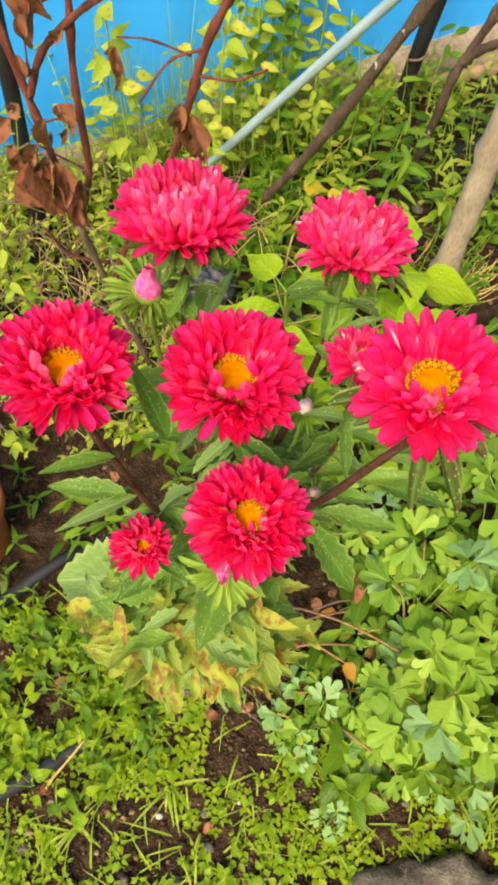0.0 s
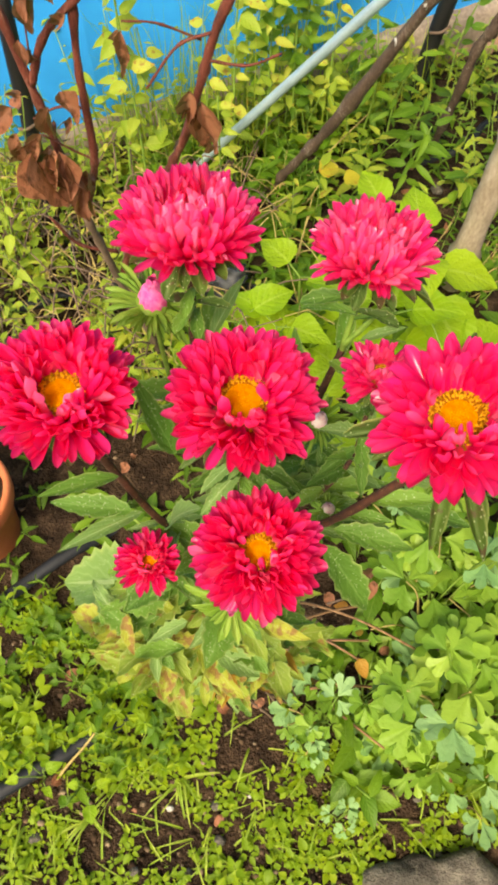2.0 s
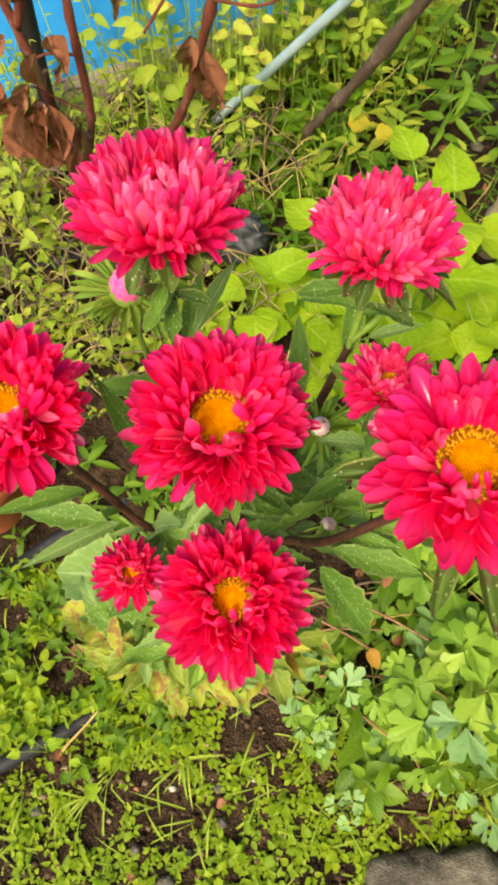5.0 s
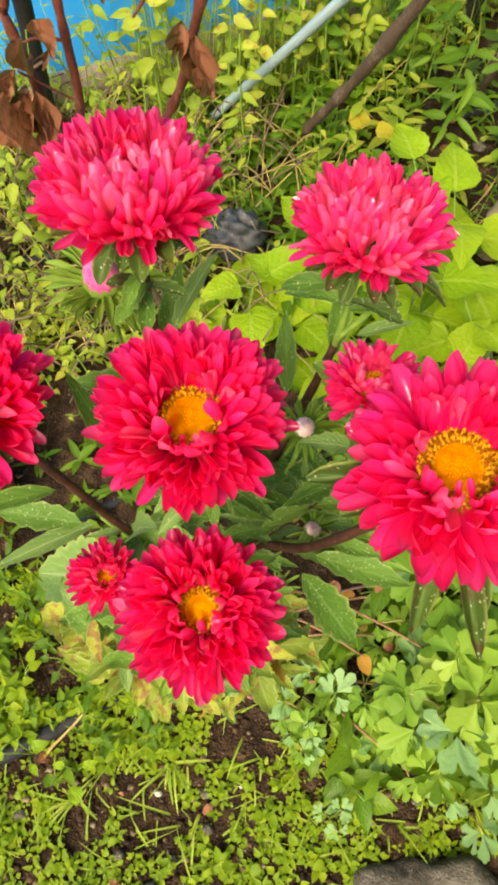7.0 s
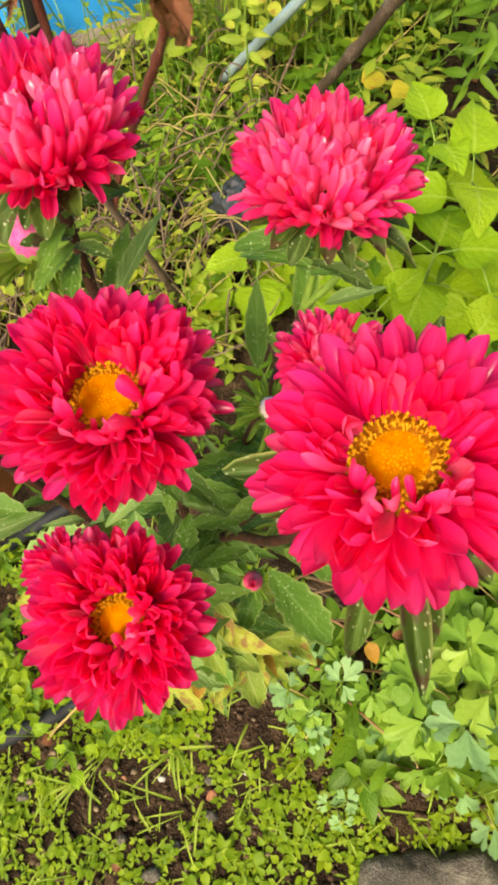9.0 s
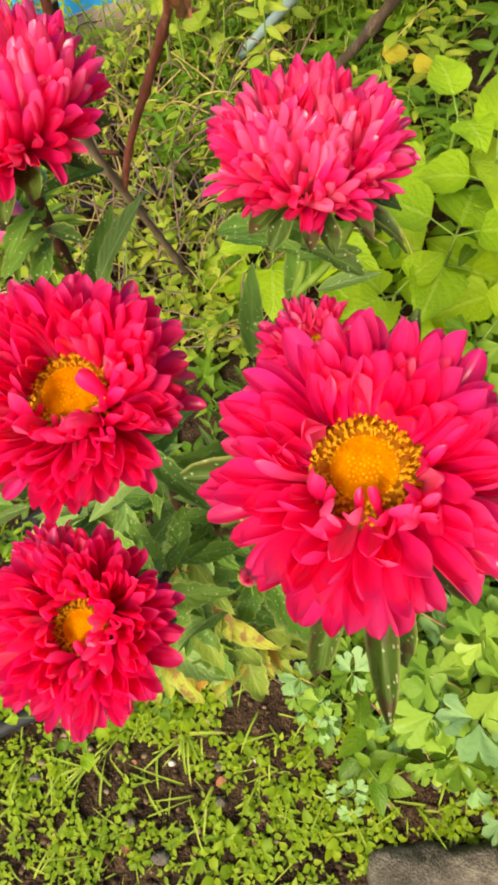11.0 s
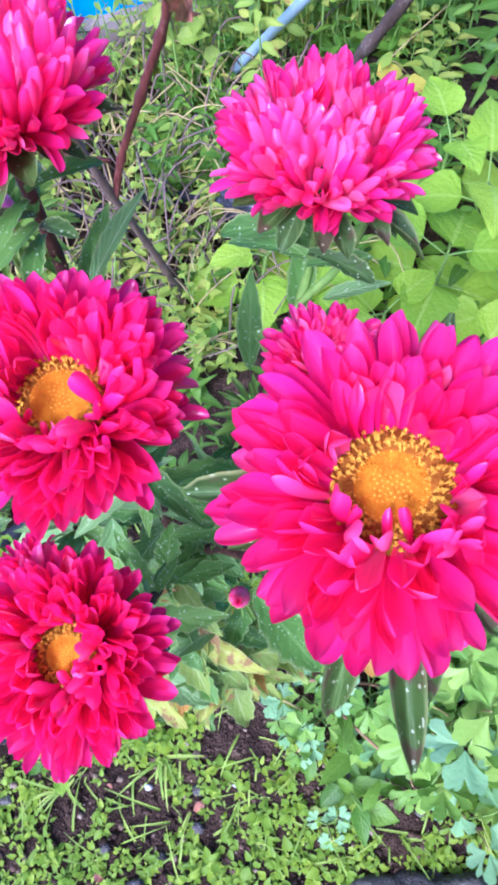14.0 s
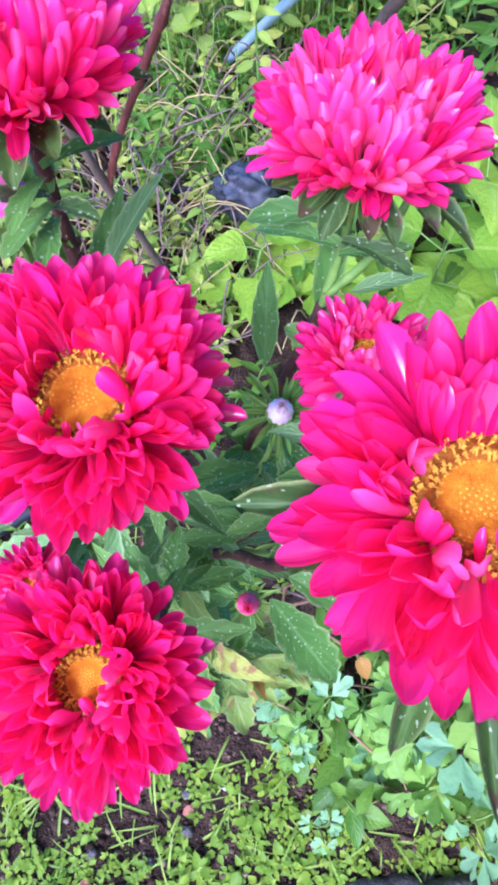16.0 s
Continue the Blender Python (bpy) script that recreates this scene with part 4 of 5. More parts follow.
for k in range(320):                                  # smaller ageing leaves round the main stem
    u = V(rng.gauss(0, 1), rng.gauss(0, 1), rng.gauss(0, 1)).normalized() * rng.random() ** 0.4
    p = V(0.0 + u.x * 0.078, 0.228 + u.y * 0.040, 0.36 + u.z * 0.13)
    out = V(p.x - 0.018, p.y - 0.25, 0)
    out = out.normalized() if out.length > 0.004 else V(1, 0, 0)
    a = math.atan2(out.y, out.x) + rng.gauss(0, 0.7)
    L = rng.uniform(0.016, 0.040)
    base = p - V(math.cos(a), math.sin(a), 0) * L * 0.4
    tip = p + V(math.cos(a) * L * 0.6, math.sin(a) * L * 0.6, rng.uniform(-0.025, 0.015))
    mat = OLD_LEAF if rng.random() < (0.8 if p.z < 0.40 else 0.3) else ASTER_LEAF if rng.random() < 0.75 else PALE_LEAF
    if p.z < 0.38 and rng.random() < 0.13:
        mat, L = ORANGE_LEAF, L * 0.6
    aster_leaf(base, tip, L * rng.uniform(0.3, 0.62), mat, rng.uniform(0.1, 1.3), up=(rng.gauss(0, 0.4), -0.35 + rng.gauss(0, 0.4), 1), seed=k + 200, prof=ovate if k % 3 else lance, teeth=rng.uniform(0.04, 0.20), wave=rng.uniform(0.04, 0.18))
for k in range(9):                                    # side shoots that carry them
    a = -3.1 + k * 0.7
    z = 0.26 + 0.02 * k
    aster_stem([(0.012, 0.254, z), (0.010 + math.cos(a) * 0.03, 0.245 + math.sin(a) * 0.018, z + 0.03), (0.008 + math.cos(a) * 0.058, 0.24 + math.sin(a) * 0.034, z + 0.075)], 0.0015, 0.0009, STEM_GREEN, 60 + k)
aster.location += V(0.002, 0.004, 0.003)


# ---- dead shrub beside the aster ----
shrub = thing("dead_shrub", "dead shrub with red-brown stems and curled dry leaves", "shrub", (-0.092, 0.66, 0.12))
so = shrub.location.copy()


def shrub_stem(points, r0, r1, mat, seed, name="stem"):
    sh = Shape()
    tube(sh, [V(p) - so for p in points], r0, r1, 9, 8, 0.12, 7, seed)
    part(name, sh, mat, shrub)


shrub_stem([(-0.092, 0.66, 0.12), (-0.098, 0.63, 0.24), (-0.104, 0.58, 0.38), (-0.108, 0.54, 0.50)], 0.0042, 0.0034, GREY_TWIG, 1, "trunk")
shrub_stem([(-0.108, 0.54, 0.50), (-0.112, 0.53, 0.54), (-0.109, 0.522, 0.578), (-0.115, 0.52, 0.632), (-0.122, 0.515, 0.70), (-0.13, 0.51, 0.78)], 0.0034, 0.0028, DRY_STEM, 2)
shrub_stem([(-0.108, 0.54, 0.50), (-0.093, 0.53, 0.535), (-0.083, 0.523, 0.57), (-0.079, 0.52, 0.636), (-0.070, 0.518, 0.70), (-0.068, 0.515, 0.78)], 0.0030, 0.0025, DRY_STEM, 3)
shrub_stem([(-0.104, 0.58, 0.38), (-0.085, 0.58, 0.43), (-0.050, 0.57, 0.50), (-0.022, 0.55, 0.557), (-0.004, 0.525, 0.612), (0.013, 0.52, 0.66), (0.036, 0.52, 0.70), (0.06, 0.515, 0.76)], 0.0034, 0.0028, DRY_STEM, 4)
shrub_stem([(-0.113, 0.52, 0.622), (-0.095, 0.517, 0.655), (-0.065, 0.515, 0.68), (-0.03, 0.51, 0.70)], 0.0027, 0.0022, DRY_STEM, 5, "side_branch")
shrub_stem([(-0.08, 0.52, 0.605), (-0.098, 0.517, 0.608), (-0.115, 0.51, 0.604)], 0.0010, 0.0007, DRY_STEM, 6, "twig")
shrub_stem([(-0.075, 0.52, 0.69), (-0.10, 0.517, 0.675), (-0.108, 0.515, 0.64)], 0.0009, 0.0006, DRY_STEM, 7, "twig")
shrub_stem([(0.010, 0.52, 0.655), (-0.012, 0.51, 0.652), (-0.034, 0.505, 0.628)], 0.0012, 0.0008, DRY_STEM, 8, "twig")
shrub_stem([(0.002, 0.517, 0.652), (-0.022, 0.505, 0.668), (-0.042, 0.50, 0.672)], 0.0009, 0.0006, DRY_STEM, 9, "twig")
shrub_stem([(0.003, 0.52, 0.638), (0.03, 0.515, 0.637), (0.052, 0.512, 0.646)], 0.0011, 0.0007, DRY_STEM, 10, "twig")
shrub_stem([(-0.083, 0.525, 0.56), (-0.10, 0.52, 0.575), (-0.112, 0.51, 0.592)], 0.0009, 0.0006, DRY_STEM, 11, "twig")
shrub_stem([(-0.105, 0.597, 0.405), (-0.135, 0.58, 0.43), (-0.15, 0.57, 0.47)], 0.0022, 0.0012, DRY_STEM, 12, "twig")


def dry_leaf(p, d, L, W, curl, twist, seed):
    rng = random.Random(seed)
    sh = Shape()
    blade(sh, V(p) - so, d, (rng.uniform(-0.7, 0.7), -1, 0.3), L, W, ovate, 14, rng.uniform(0.35, 1.1), curl * rng.choice((1.2, -1.0, 1.6)), rng.uniform(0.08, 0.26), 0, 8, twist * 1.4, seed)
    part("dry_leaf", sh, DRY_LEAF, shrub)


for k, (p, d, L, W, curl, twist) in enumerate((
    ((-0.110, 0.50, 0.583), (0.0, -0.2, -1), 0.040, 0.022, 0.5, 0.5), ((-0.106, 0.495, 0.583), (0.35, -0.4, -0.9), 0.052, 0.026, 0.4, -0.4),
    ((-0.112, 0.50, 0.578), (-0.5, -0.3, -0.7), 0.038, 0.018, 0.8, 0.8), ((-0.085, 0.505, 0.562), (0.2, -0.3, -1), 0.042, 0.028, 0.3, 0.3),
    ((-0.116, 0.505, 0.618), (-0.7, -0.2, -0.5), 0.036, 0.020, 0.9, 0.6), ((-0.118, 0.505, 0.60), (-0.5, -0.3, -0.8), 0.040, 0.021, 0.7, -0.6),
    ((-0.10, 0.508, 0.607), (0.4, -0.3, -0.7), 0.030, 0.018, 0.9, 0.5), ((-0.120, 0.50, 0.60), (-0.2, -0.2, -1), 0.030, 0.015, 0.4, 0.9),
    ((-0.092, 0.507, 0.61), (-0.3, -0.3, -0.9), 0.026, 0.014, 0.8, 0.4), ((-0.002, 0.497, 0.628), (0.2, -0.1, -1), 0.044, 0.020, 0.3, 0.5),
    ((-0.006, 0.495, 0.624), (-0.2, -0.2, -1), 0.030, 0.018, 0.7, -0.5), ((0.004, 0.492, 0.612), (0.25, -0.1, -1), 0.040, 0.016, 0.3, 0.9),
    ((-0.042, 0.50, 0.672), (-0.15, -0.2, -1), 0.034, 0.011, 0.2, 0.9), ((-0.092, 0.505, 0.70), (0.35, -0.2, -0.9), 0.052, 0.024, 0.4, 0.3),
    ((-0.078, 0.507, 0.668), (-0.4, -0.3, -0.6), 0.028, 0.016, 0.6, 0.4), ((-0.058, 0.508, 0.70), (-0.4, -0.3, -0.3), 0.024, 0.018, 0.5, 0.3),
    ((-0.105, 0.512, 0.655), (0.2, -0.2, -1), 0.020, 0.010, 0.5, 0.8), ((0.075, 0.52, 0.72), (-0.5, -0.2, -0.7), 0.030, 0.018, 0.5, 0.3),
    ((-0.10, 0.51, 0.575), (0.5, -0.3, -0.8), 0.035, 0.024, 0.6, -0.3), ((-0.095, 0.50, 0.56), (-0.3, -0.3, -0.9), 0.034, 0.02, 0.7, 0.7),
)):
    dry_leaf(V(p) + V(random.Random(k).uniform(-0.016, 0.014), 0, random.Random(k + 9).uniform(-0.010, 0.018)), d, L * 0.84, W * 0.70, curl, twist, k)
    q = V(p) + V(random.Random(k * 3).uniform(-0.008, 0.008), 0, random.Random(k * 5).uniform(-0.01, 0.006))   # a smaller one at the same joint
    dry_leaf(q, V(d) + V(-0.3, 0.1, 0), L * 0.5, W * 0.5, curl + 0.5, -twist, k * 7 + 50)


# ---- lobed-leaved plants beside the aster ----
def lobed_leaf(plant, base, tip, size, mat, rng):
    """A stalk with three fan-shaped, notched leaflets."""
    o = plant.location
    b, t = V(base) - o, V(tip) - o
    sh = Shape()
    mid = (b + t) * 0.5 + V(0, 0, 0.25 * (t - b).length)
    tube(sh, [b, mid, t], 0.0011, 0.0008, 5, 4)
    stalk = part("leaf_stalk", sh, STEM_GREEN if rng.random() < 0.7 else STEM_PALE, plant)
    sh = Shape()
    h = t - mid
    a0 = math.atan2(h.y, h.x) + rng.uniform(-0.7, 0.7)
    tiltx, tilty = rng.gauss(0, 0.42), -0.15 + rng.gauss(0, 0.40)
    up = V(tiltx, tilty, 1).normalized()
    for k, da in enumerate((-1.75, 0.0, 1.75)):
        a = a0 + da + rng.gauss(0, 0.15)
        d = V(math.cos(a), math.sin(a), 0)
        d = (d - up * d.dot(up) + V(0, 0, -0.12)).normalized()
        L = size * rng.uniform(0.85, 1.15) * (1.05 if k == 1 else 0.95)
        fan(sh, t + d * size * 0.10, d, up, L, rng.uniform(0.8, 1.0), rng.choice((2, 3, 3)), rng.uniform(-0.06, 0.2), 24)
    part("lobed_leaf", sh, mat, plant)


def lobed_plant(x, y, leaves, spread, height, size, seed, label):
    rng = random.Random(seed)
    plant = thing("columbine_plant", label, "plant", (x, y, ground_height(x, y)), group="lobed-leaved plants")
    for k in range(leaves):
        a, q = rng.random() * 6.283, rng.random() ** 0.5
        tip = V(x + math.cos(a) * q * spread, y + math.sin(a) * q * spread * 0.9, 0)
        tip.z = ground_height(tip.x, tip.y) + height * (1 - 0.5 * q * q) * rng.uniform(0.4, 1.12)
        lobed_leaf(plant, (x + rng.uniform(-0.01, 0.01), y + rng.uniform(-0.01, 0.01), ground_height(x, y)), tip,
                   size * rng.uniform(0.6, 1.35), LOBED if rng.random() < 0.82 else LOBED_BLUE, rng)


TALL = "bright green plant with notched fan-shaped leaves in threes"
LOW = "low green plant with small notched leaves in threes"
for k, (x, y, n, sp, h, size) in enumerate((
    (0.235, 0.335, 22, 0.085, 0.175, 0.031), (0.310, 0.300, 20, 0.085, 0.165, 0.034), (0.250, 0.235, 22, 0.075, 0.150, 0.029),
    (0.330, 0.420, 18, 0.100, 0.150, 0.033), (0.205, 0.430, 16, 0.080, 0.130, 0.028), (0.335, 0.200, 16, 0.070, 0.110, 0.028),
    (0.165, 0.245, 24, 0.055, 0.110, 0.021), (0.110, 0.225, 16, 0.050, 0.090, 0.018), (0.190, 0.205, 13, 0.040, 0.095, 0.021), (0.255, 0.520, 14, 0.09, 0.11, 0.026),
)):
    lobed_plant(x, y, n, sp, h, size, 300 + k, TALL if h > 0.1 else LOW)


# ---- broad-leaved light green plants behind the aster ----
def broad_plant(x, y, height, pairs, size, seed):
    rng = random.Random(seed)
    z = ground_height(x, y)
    plant = thing("broadleaf_weed", "light green weed with broad veined heart-shaped leaves", "plant", (x, y, z), group="broad-leaved weeds")
    lean = V(rng.uniform(-0.25, 0.25), rng.uniform(-0.35, 0.05), 1).normalized()
    sh = Shape()
    tube(sh, [V(0, 0, -0.01), lean * height * 0.5, lean * height], 0.0026, 0.0016, 6, 4)
    part("stem", sh, STEM_GREEN, plant)
    turn = rng.random() * 3
    for k in range(pairs):
        q = 0.35 + 0.65 * k / max(1, pairs - 1)
        p = lean * height * q
        turn += 1.57 + rng.gauss(0, 0.2)
        for side in (0, math.pi):
            a = turn + side
            d = V(math.cos(a), math.sin(a), 0.25 + 0.4 * (q > 0.9))
            L = size * (1.15 - 0.45 * q) * rng.uniform(0.85, 1.2)
            sh = Shape()
            tube(sh, [p, p + d * L * 0.2, p + d * L * 0.36], 0.0011, 0.0009, 5, 3)
            part("leaf_stalk", sh, STEM_GREEN, plant)
            sh = Shape()
            blade(sh, p + d * L * 0.34, (d + V(0, 0, -0.2)), (rng.gauss(0, 0.15), -0.12, 1), L, L * rng.uniform(0.72, 0.86), heart, 16, 0.10, rng.uniform(0.3, 0.9), 0.03, 0.03, 8, rng.gauss(0, 0.15), rng.random() * 6)
            part("leaf", sh, BROAD, plant)


for k, (x, y, h, pairs, size) in enumerate((
    (-0.005, 0.665, 0.085, 3, 0.060), (0.050, 0.675, 0.075, 3, 0.055), (0.195, 0.690, 0.110, 3, 0.075), (0.250, 0.760, 0.120, 3, 0.072), (0.140, 0.620, 0.080, 3, 0.060),
    (0.275, 0.640, 0.085, 3, 0.070), (0.225, 0.590, 0.070, 2, 0.060), (0.085, 0.735, 0.090, 2, 0.062), (0.190, 0.800, 0.110, 2, 0.060), (0.10, 0.57, 0.06, 2, 0.05), (0.18, 0.53, 0.06, 2, 0.05),
)):
    broad_plant(x, y, h, pairs, size * 1.3, 500 + k)


# ---- weeds without number ----
def sprig(sh, x, y, size, leaves, rng, prof=ovate, rise=0.6, wide=0.5, n=3):
    """A little rosette of leaves on a short stalk."""
    z = ground_height(x, y) + size * rng.uniform(0.1, 1.1)
    a0 = rng.random() * 6
    for k in range(leaves):
        a = a0 + k * 2.4 + rng.gauss(0, 0.3)
        d = V(math.cos(a), math.sin(a), rise * rng.uniform(-0.2, 1.0))
        L = size * rng.uniform(0.65, 1.25)
        blade(sh, V(x, y, z - size * 0.1 * (k % 3)) + d * L * 0.2, d, (0, 0, 1), L, L * wide * rng.uniform(0.8, 1.2), prof, n, 0.15, rng.uniform(0.0, 0.9))


def bare(x, y):
    """Where the soil of the bed lies open."""
    run = y - float(np.interp(x, (-0.40, -0.30, -0.232, -0.15, -0.109), (0.07, 0.12, 0.159, 0.205, 0.228)))
    if x < -0.165 and -0.018 < run < 0.010:
        return 1.0
    f = noise.noise(V(x * 13, y * 13, 5)) + 0.45 * noise.noise(V(x * 40, y * 40, 8))
    hole = 0.0
    for cx, cy, r in ((0.015, 0.188, 0.027), (-0.135, 0.105, 0.027), (0.25, 0.0, 0.12), (-0.235, 0.42, 0.07), (-0.20, 0.245, 0.03), (0.40, 0.13, 0.05), (-0.10, 0.02, 0.03), (-0.30, 0.30, 0.05)):
        hole = max(hole, 1.25 - math.hypot(x - cx, (y - cy) * 1.2) / r)
    return f * 0.7 + hole


rng = random.Random(9)
sh = Shape()
count = 0
while count < 2700:
    x, y = rng.uniform(-0.42, 0.48), rng.uniform(-0.12, 0.36)
    if bare(x, y) > 0.12 + rng.gauss(0, 0.08) or (y > 0.2 and x > 0.08):
        continue
    big = rng.random() < 0.025
    sprig(sh, x, y, rng.uniform(0.011, 0.016) if big else rng.uniform(0.0040, 0.0105), 4 if big else rng.choice((4, 5, 6, 7)), rng, wide=0.62 if big else 0.54, n=4)
    count += 1
single("chickweed", sh, CHICK, "mat of small bright yellow-green chickweed over the soil", "weeds", kind="stuff")

sh = Shape()
for _ in range(1700):
    x, y = rng.uniform(-0.4, 0.45), rng.uniform(-0.08, 0.40)
    if bare(x, y) > (0.25 if rng.random() < 0.65 else 2.0) or (y > 0.24 and x > 0.05):
        continue
    a = rng.random() * 6.283
    L = rng.uniform(0.025, 0.075)
    blade(sh, (x, y, ground_height(x, y) - 0.002), (math.cos(a), math.sin(a), rng.uniform(0.2, 1.6)), (math.cos(a) * -0.5, math.sin(a) * -0.5, 1), L, rng.uniform(0.0015, 0.0034), narrow, 7, 0.3, rng.uniform(1.0, 2.9))
for k in range(34):                                   # a tuft by the stone
    a = rng.random() * 6.283
    blade(sh, (0.305 + rng.gauss(0, 0.012), 0.125 + rng.gauss(0, 0.008), 0.0), (math.cos(a) * 0.5, math.sin(a) * 0.5, 1), (0, -1, 0.4), rng.uniform(0.05, 0.10), 0.0042, narrow, 7, 0.3, rng.uniform(0.5, 1.8))
single("grass", sh, GRASS, "thin bright green grass blades between the weeds", "grass", kind="stuff")


def weed(sh, x, y, height, leaves, L, wide, rng, prof=lance, stems=None):
    z = ground_height(x, y)
    lean = V(rng.gauss(0, 0.3), rng.gauss(-0.1, 0.3), 1).normalized()
    if stems is not None:
        tube(stems, [(x, y, z - 0.01), V(x, y, z) + lean * height * 0.5 + V(rng.gauss(0, 0.004), 0, 0), V(x, y, z) + lean * height], 0.0011, 0.0007, 4, 2)
    a0 = rng.random() * 6
    for k in range(leaves):
        q = (k + 1) / leaves
        a = a0 + 2.4 * k
        d = V(math.cos(a), math.sin(a), rng.uniform(-0.1, 0.7))
        ln = L * rng.uniform(0.7, 1.2) * (1.1 - 0.4 * q)
        blade(sh, V(x, y, z) + lean * height * q, d, (0, -0.1, 1), ln, ln * wide * rng.uniform(0.8, 1.2), prof, 4, 0.18, rng.uniform(0.1, 1.1))


stems = Shape()
sh = Shape()
for _ in range(420):                                  # upright green weeds of the back bed
    x, y = rng.uniform(-0.16, 0.62), rng.uniform(0.78, 1.22)
    if (x > 0.21 and rng.random() < 0.72) or y > 1.02 + (x + 0.2) * 0.36:
        continue
    weed(sh, x, y, rng.uniform(0.02, 0.085), rng.choice((9, 12, 15)), rng.uniform(0.018, 0.044), rng.choice((0.18, 0.24, 0.45)), rng, lance, stems)
for _ in range(120):
    x, y = rng.uniform(-0.12, 0.36), rng.uniform(0.42, 0.80)
    weed(sh, x, y, rng.uniform(0.02, 0.06), rng.choice((5, 7)), rng.uniform(0.02, 0.04), rng.choice((0.26, 0.5)), rng, ovate, stems)
for _ in range(90):
    x, y = rng.uniform(-0.34, -0.06), rng.uniform(0.16, 0.36)
    if bare(x, y) < 0.35:
        weed(sh, x, y, rng.uniform(0.015, 0.05), rng.choice((6, 8, 10)), rng.uniform(0.013, 0.028), rng.choice((0.3, 0.45)), rng, ovate, stems)
for _ in range(20):                                   # few weeds on the open soil by the pot
    x, y = rng.uniform(-0.30, -0.08), rng.uniform(0.34, 0.52)
    weed(sh, x, y, rng.uniform(0.01, 0.04), rng.choice((4, 6)), rng.uniform(0.02, 0.045), rng.choice((0.2, 0.3)), rng, lance, stems)
for _ in range(70):                                   # entire dark leaves between the lobed ones
    x, y = rng.uniform(0.10, 0.40), rng.uniform(0.16, 0.46)
    weed(sh, x, y, rng.uniform(0.02, 0.10), rng.choice((3, 5)), rng.uniform(0.03, 0.055), rng.choice((0.3, 0.42)), rng, ovate, stems)
single("weeds", sh, WEED, "dense mixed green weeds covering the back of the bed", "weeds", kind="stuff")
sh = Shape()
for _ in range(430):                                  # yellowing tangle beside the dead shrub
    x, y = rng.uniform(-0.45, -0.02), rng.uniform(0.56, 1.05)
    if y > 1.0 + (x + 0.2) * 0.36:
        continue
    weed(sh, x, y, rng.uniform(0.02, 0.12), rng.choice((5, 7, 8)), rng.uniform(0.012, 0.027), rng.choice((0.3, 0.5, 0.6)), rng, ovate, stems)
for _ in range(140):
    x, y = rng.uniform(0.05, 0.5), rng.uniform(0.82, 1.2)
    if y < 1.0 + (x + 0.2) * 0.36 and (x < 0.2 or rng.random() < 0.3):
        weed(sh, x, y, rng.uniform(0.02, 0.12), 6, rng.uniform(0.02, 0.035), 0.4, rng, ovate, stems)
light = Shape()
for _ in range(110):
    x, y = rng.uniform(-0.33, -0.05), rng.uniform(0.17, 0.35)
    if bare(x, y) < 0.3:
        weed(light, x, y, rng.uniform(0.02, 0.06), rng.choice((9, 12)), rng.uniform(0.010, 0.020), 0.36, rng, lance, stems)
single("light_weeds", light, CHICK, "light green narrow-leaved weeds beside the hose", "weeds", kind="stuff")
for _ in range(150):                                  # growth along the kerb
    f = rng.uniform(-0.25, 0.62)
    q = FENCE_A + FENCE_D * f - FENCE_N * rng.uniform(0.02, 0.10)
    weed(sh, q.x, q.y, rng.uniform(0.05, 0.20) * (1.2 if f < 0.35 else 0.6), rng.choice((7, 9, 12)), rng.uniform(0.014, 0.032), rng.choice((0.2, 0.4, 0.5)), rng, ovate, stems)
fine = Shape()
for _ in range(260):                                  # fine tall grass before the fence
    f = rng.uniform(0.03, 0.5)
    q = FENCE_A + FENCE_D * f - FENCE_N * rng.uniform(0.02, 0.12)
    a = rng.random() * 6.283
    blade(fine, (q.x, q.y, ground_height(q.x, q.y) - 0.003), (math.cos(a) * 0.3, math.sin(a) * 0.3, 1), (math.cos(a), math.sin(a), 0.2), rng.uniform(0.10, 0.30) * (1.0 if f < 0.35 else 0.6), rng.uniform(0.0015, 0.0030), narrow, 7, 0.3, rng.uniform(0.2, 1.5))
single("fence_grass", fine, YELLOW_WEED, "fine tall yellow-green grass in front of the kerb", "grass", kind="stuff")
single("yellowing_weeds", sh, YELLOW_WEED, "tangle of yellow-green weeds and vines", "weeds", kind="stuff")
single("weed_stalks", stems, STEM_GREEN, "thin green stalks of the weeds", "weeds", kind="stuff")
stems = Shape()
twigs = Shape()
for _ in range(180):                                  # brown runners in the tangle
    x, y = rng.uniform(-0.4, 0.0), rng.uniform(0.58, 0.95)
    a = rng.random() * 6.28
    l = rng.uniform(0.06, 0.18)
    g = ground_height(x, y)
    tube(twigs, [(x, y, g + 0.004), (x + math.cos(a) * l * 0.5, y + math.sin(a) * l * 0.5, g + rng.uniform(0.03, 0.10)), (x + math.cos(a) * l, y + math.sin(a) * l, g + rng.uniform(0.02, 0.12))], 0.0014, 0.0008, 5, 4, 0.2)
single("brown_runners", twigs, GREY_TWIG, "thin brown woody runners in the yellowing tangle", "weeds", kind="stuff")
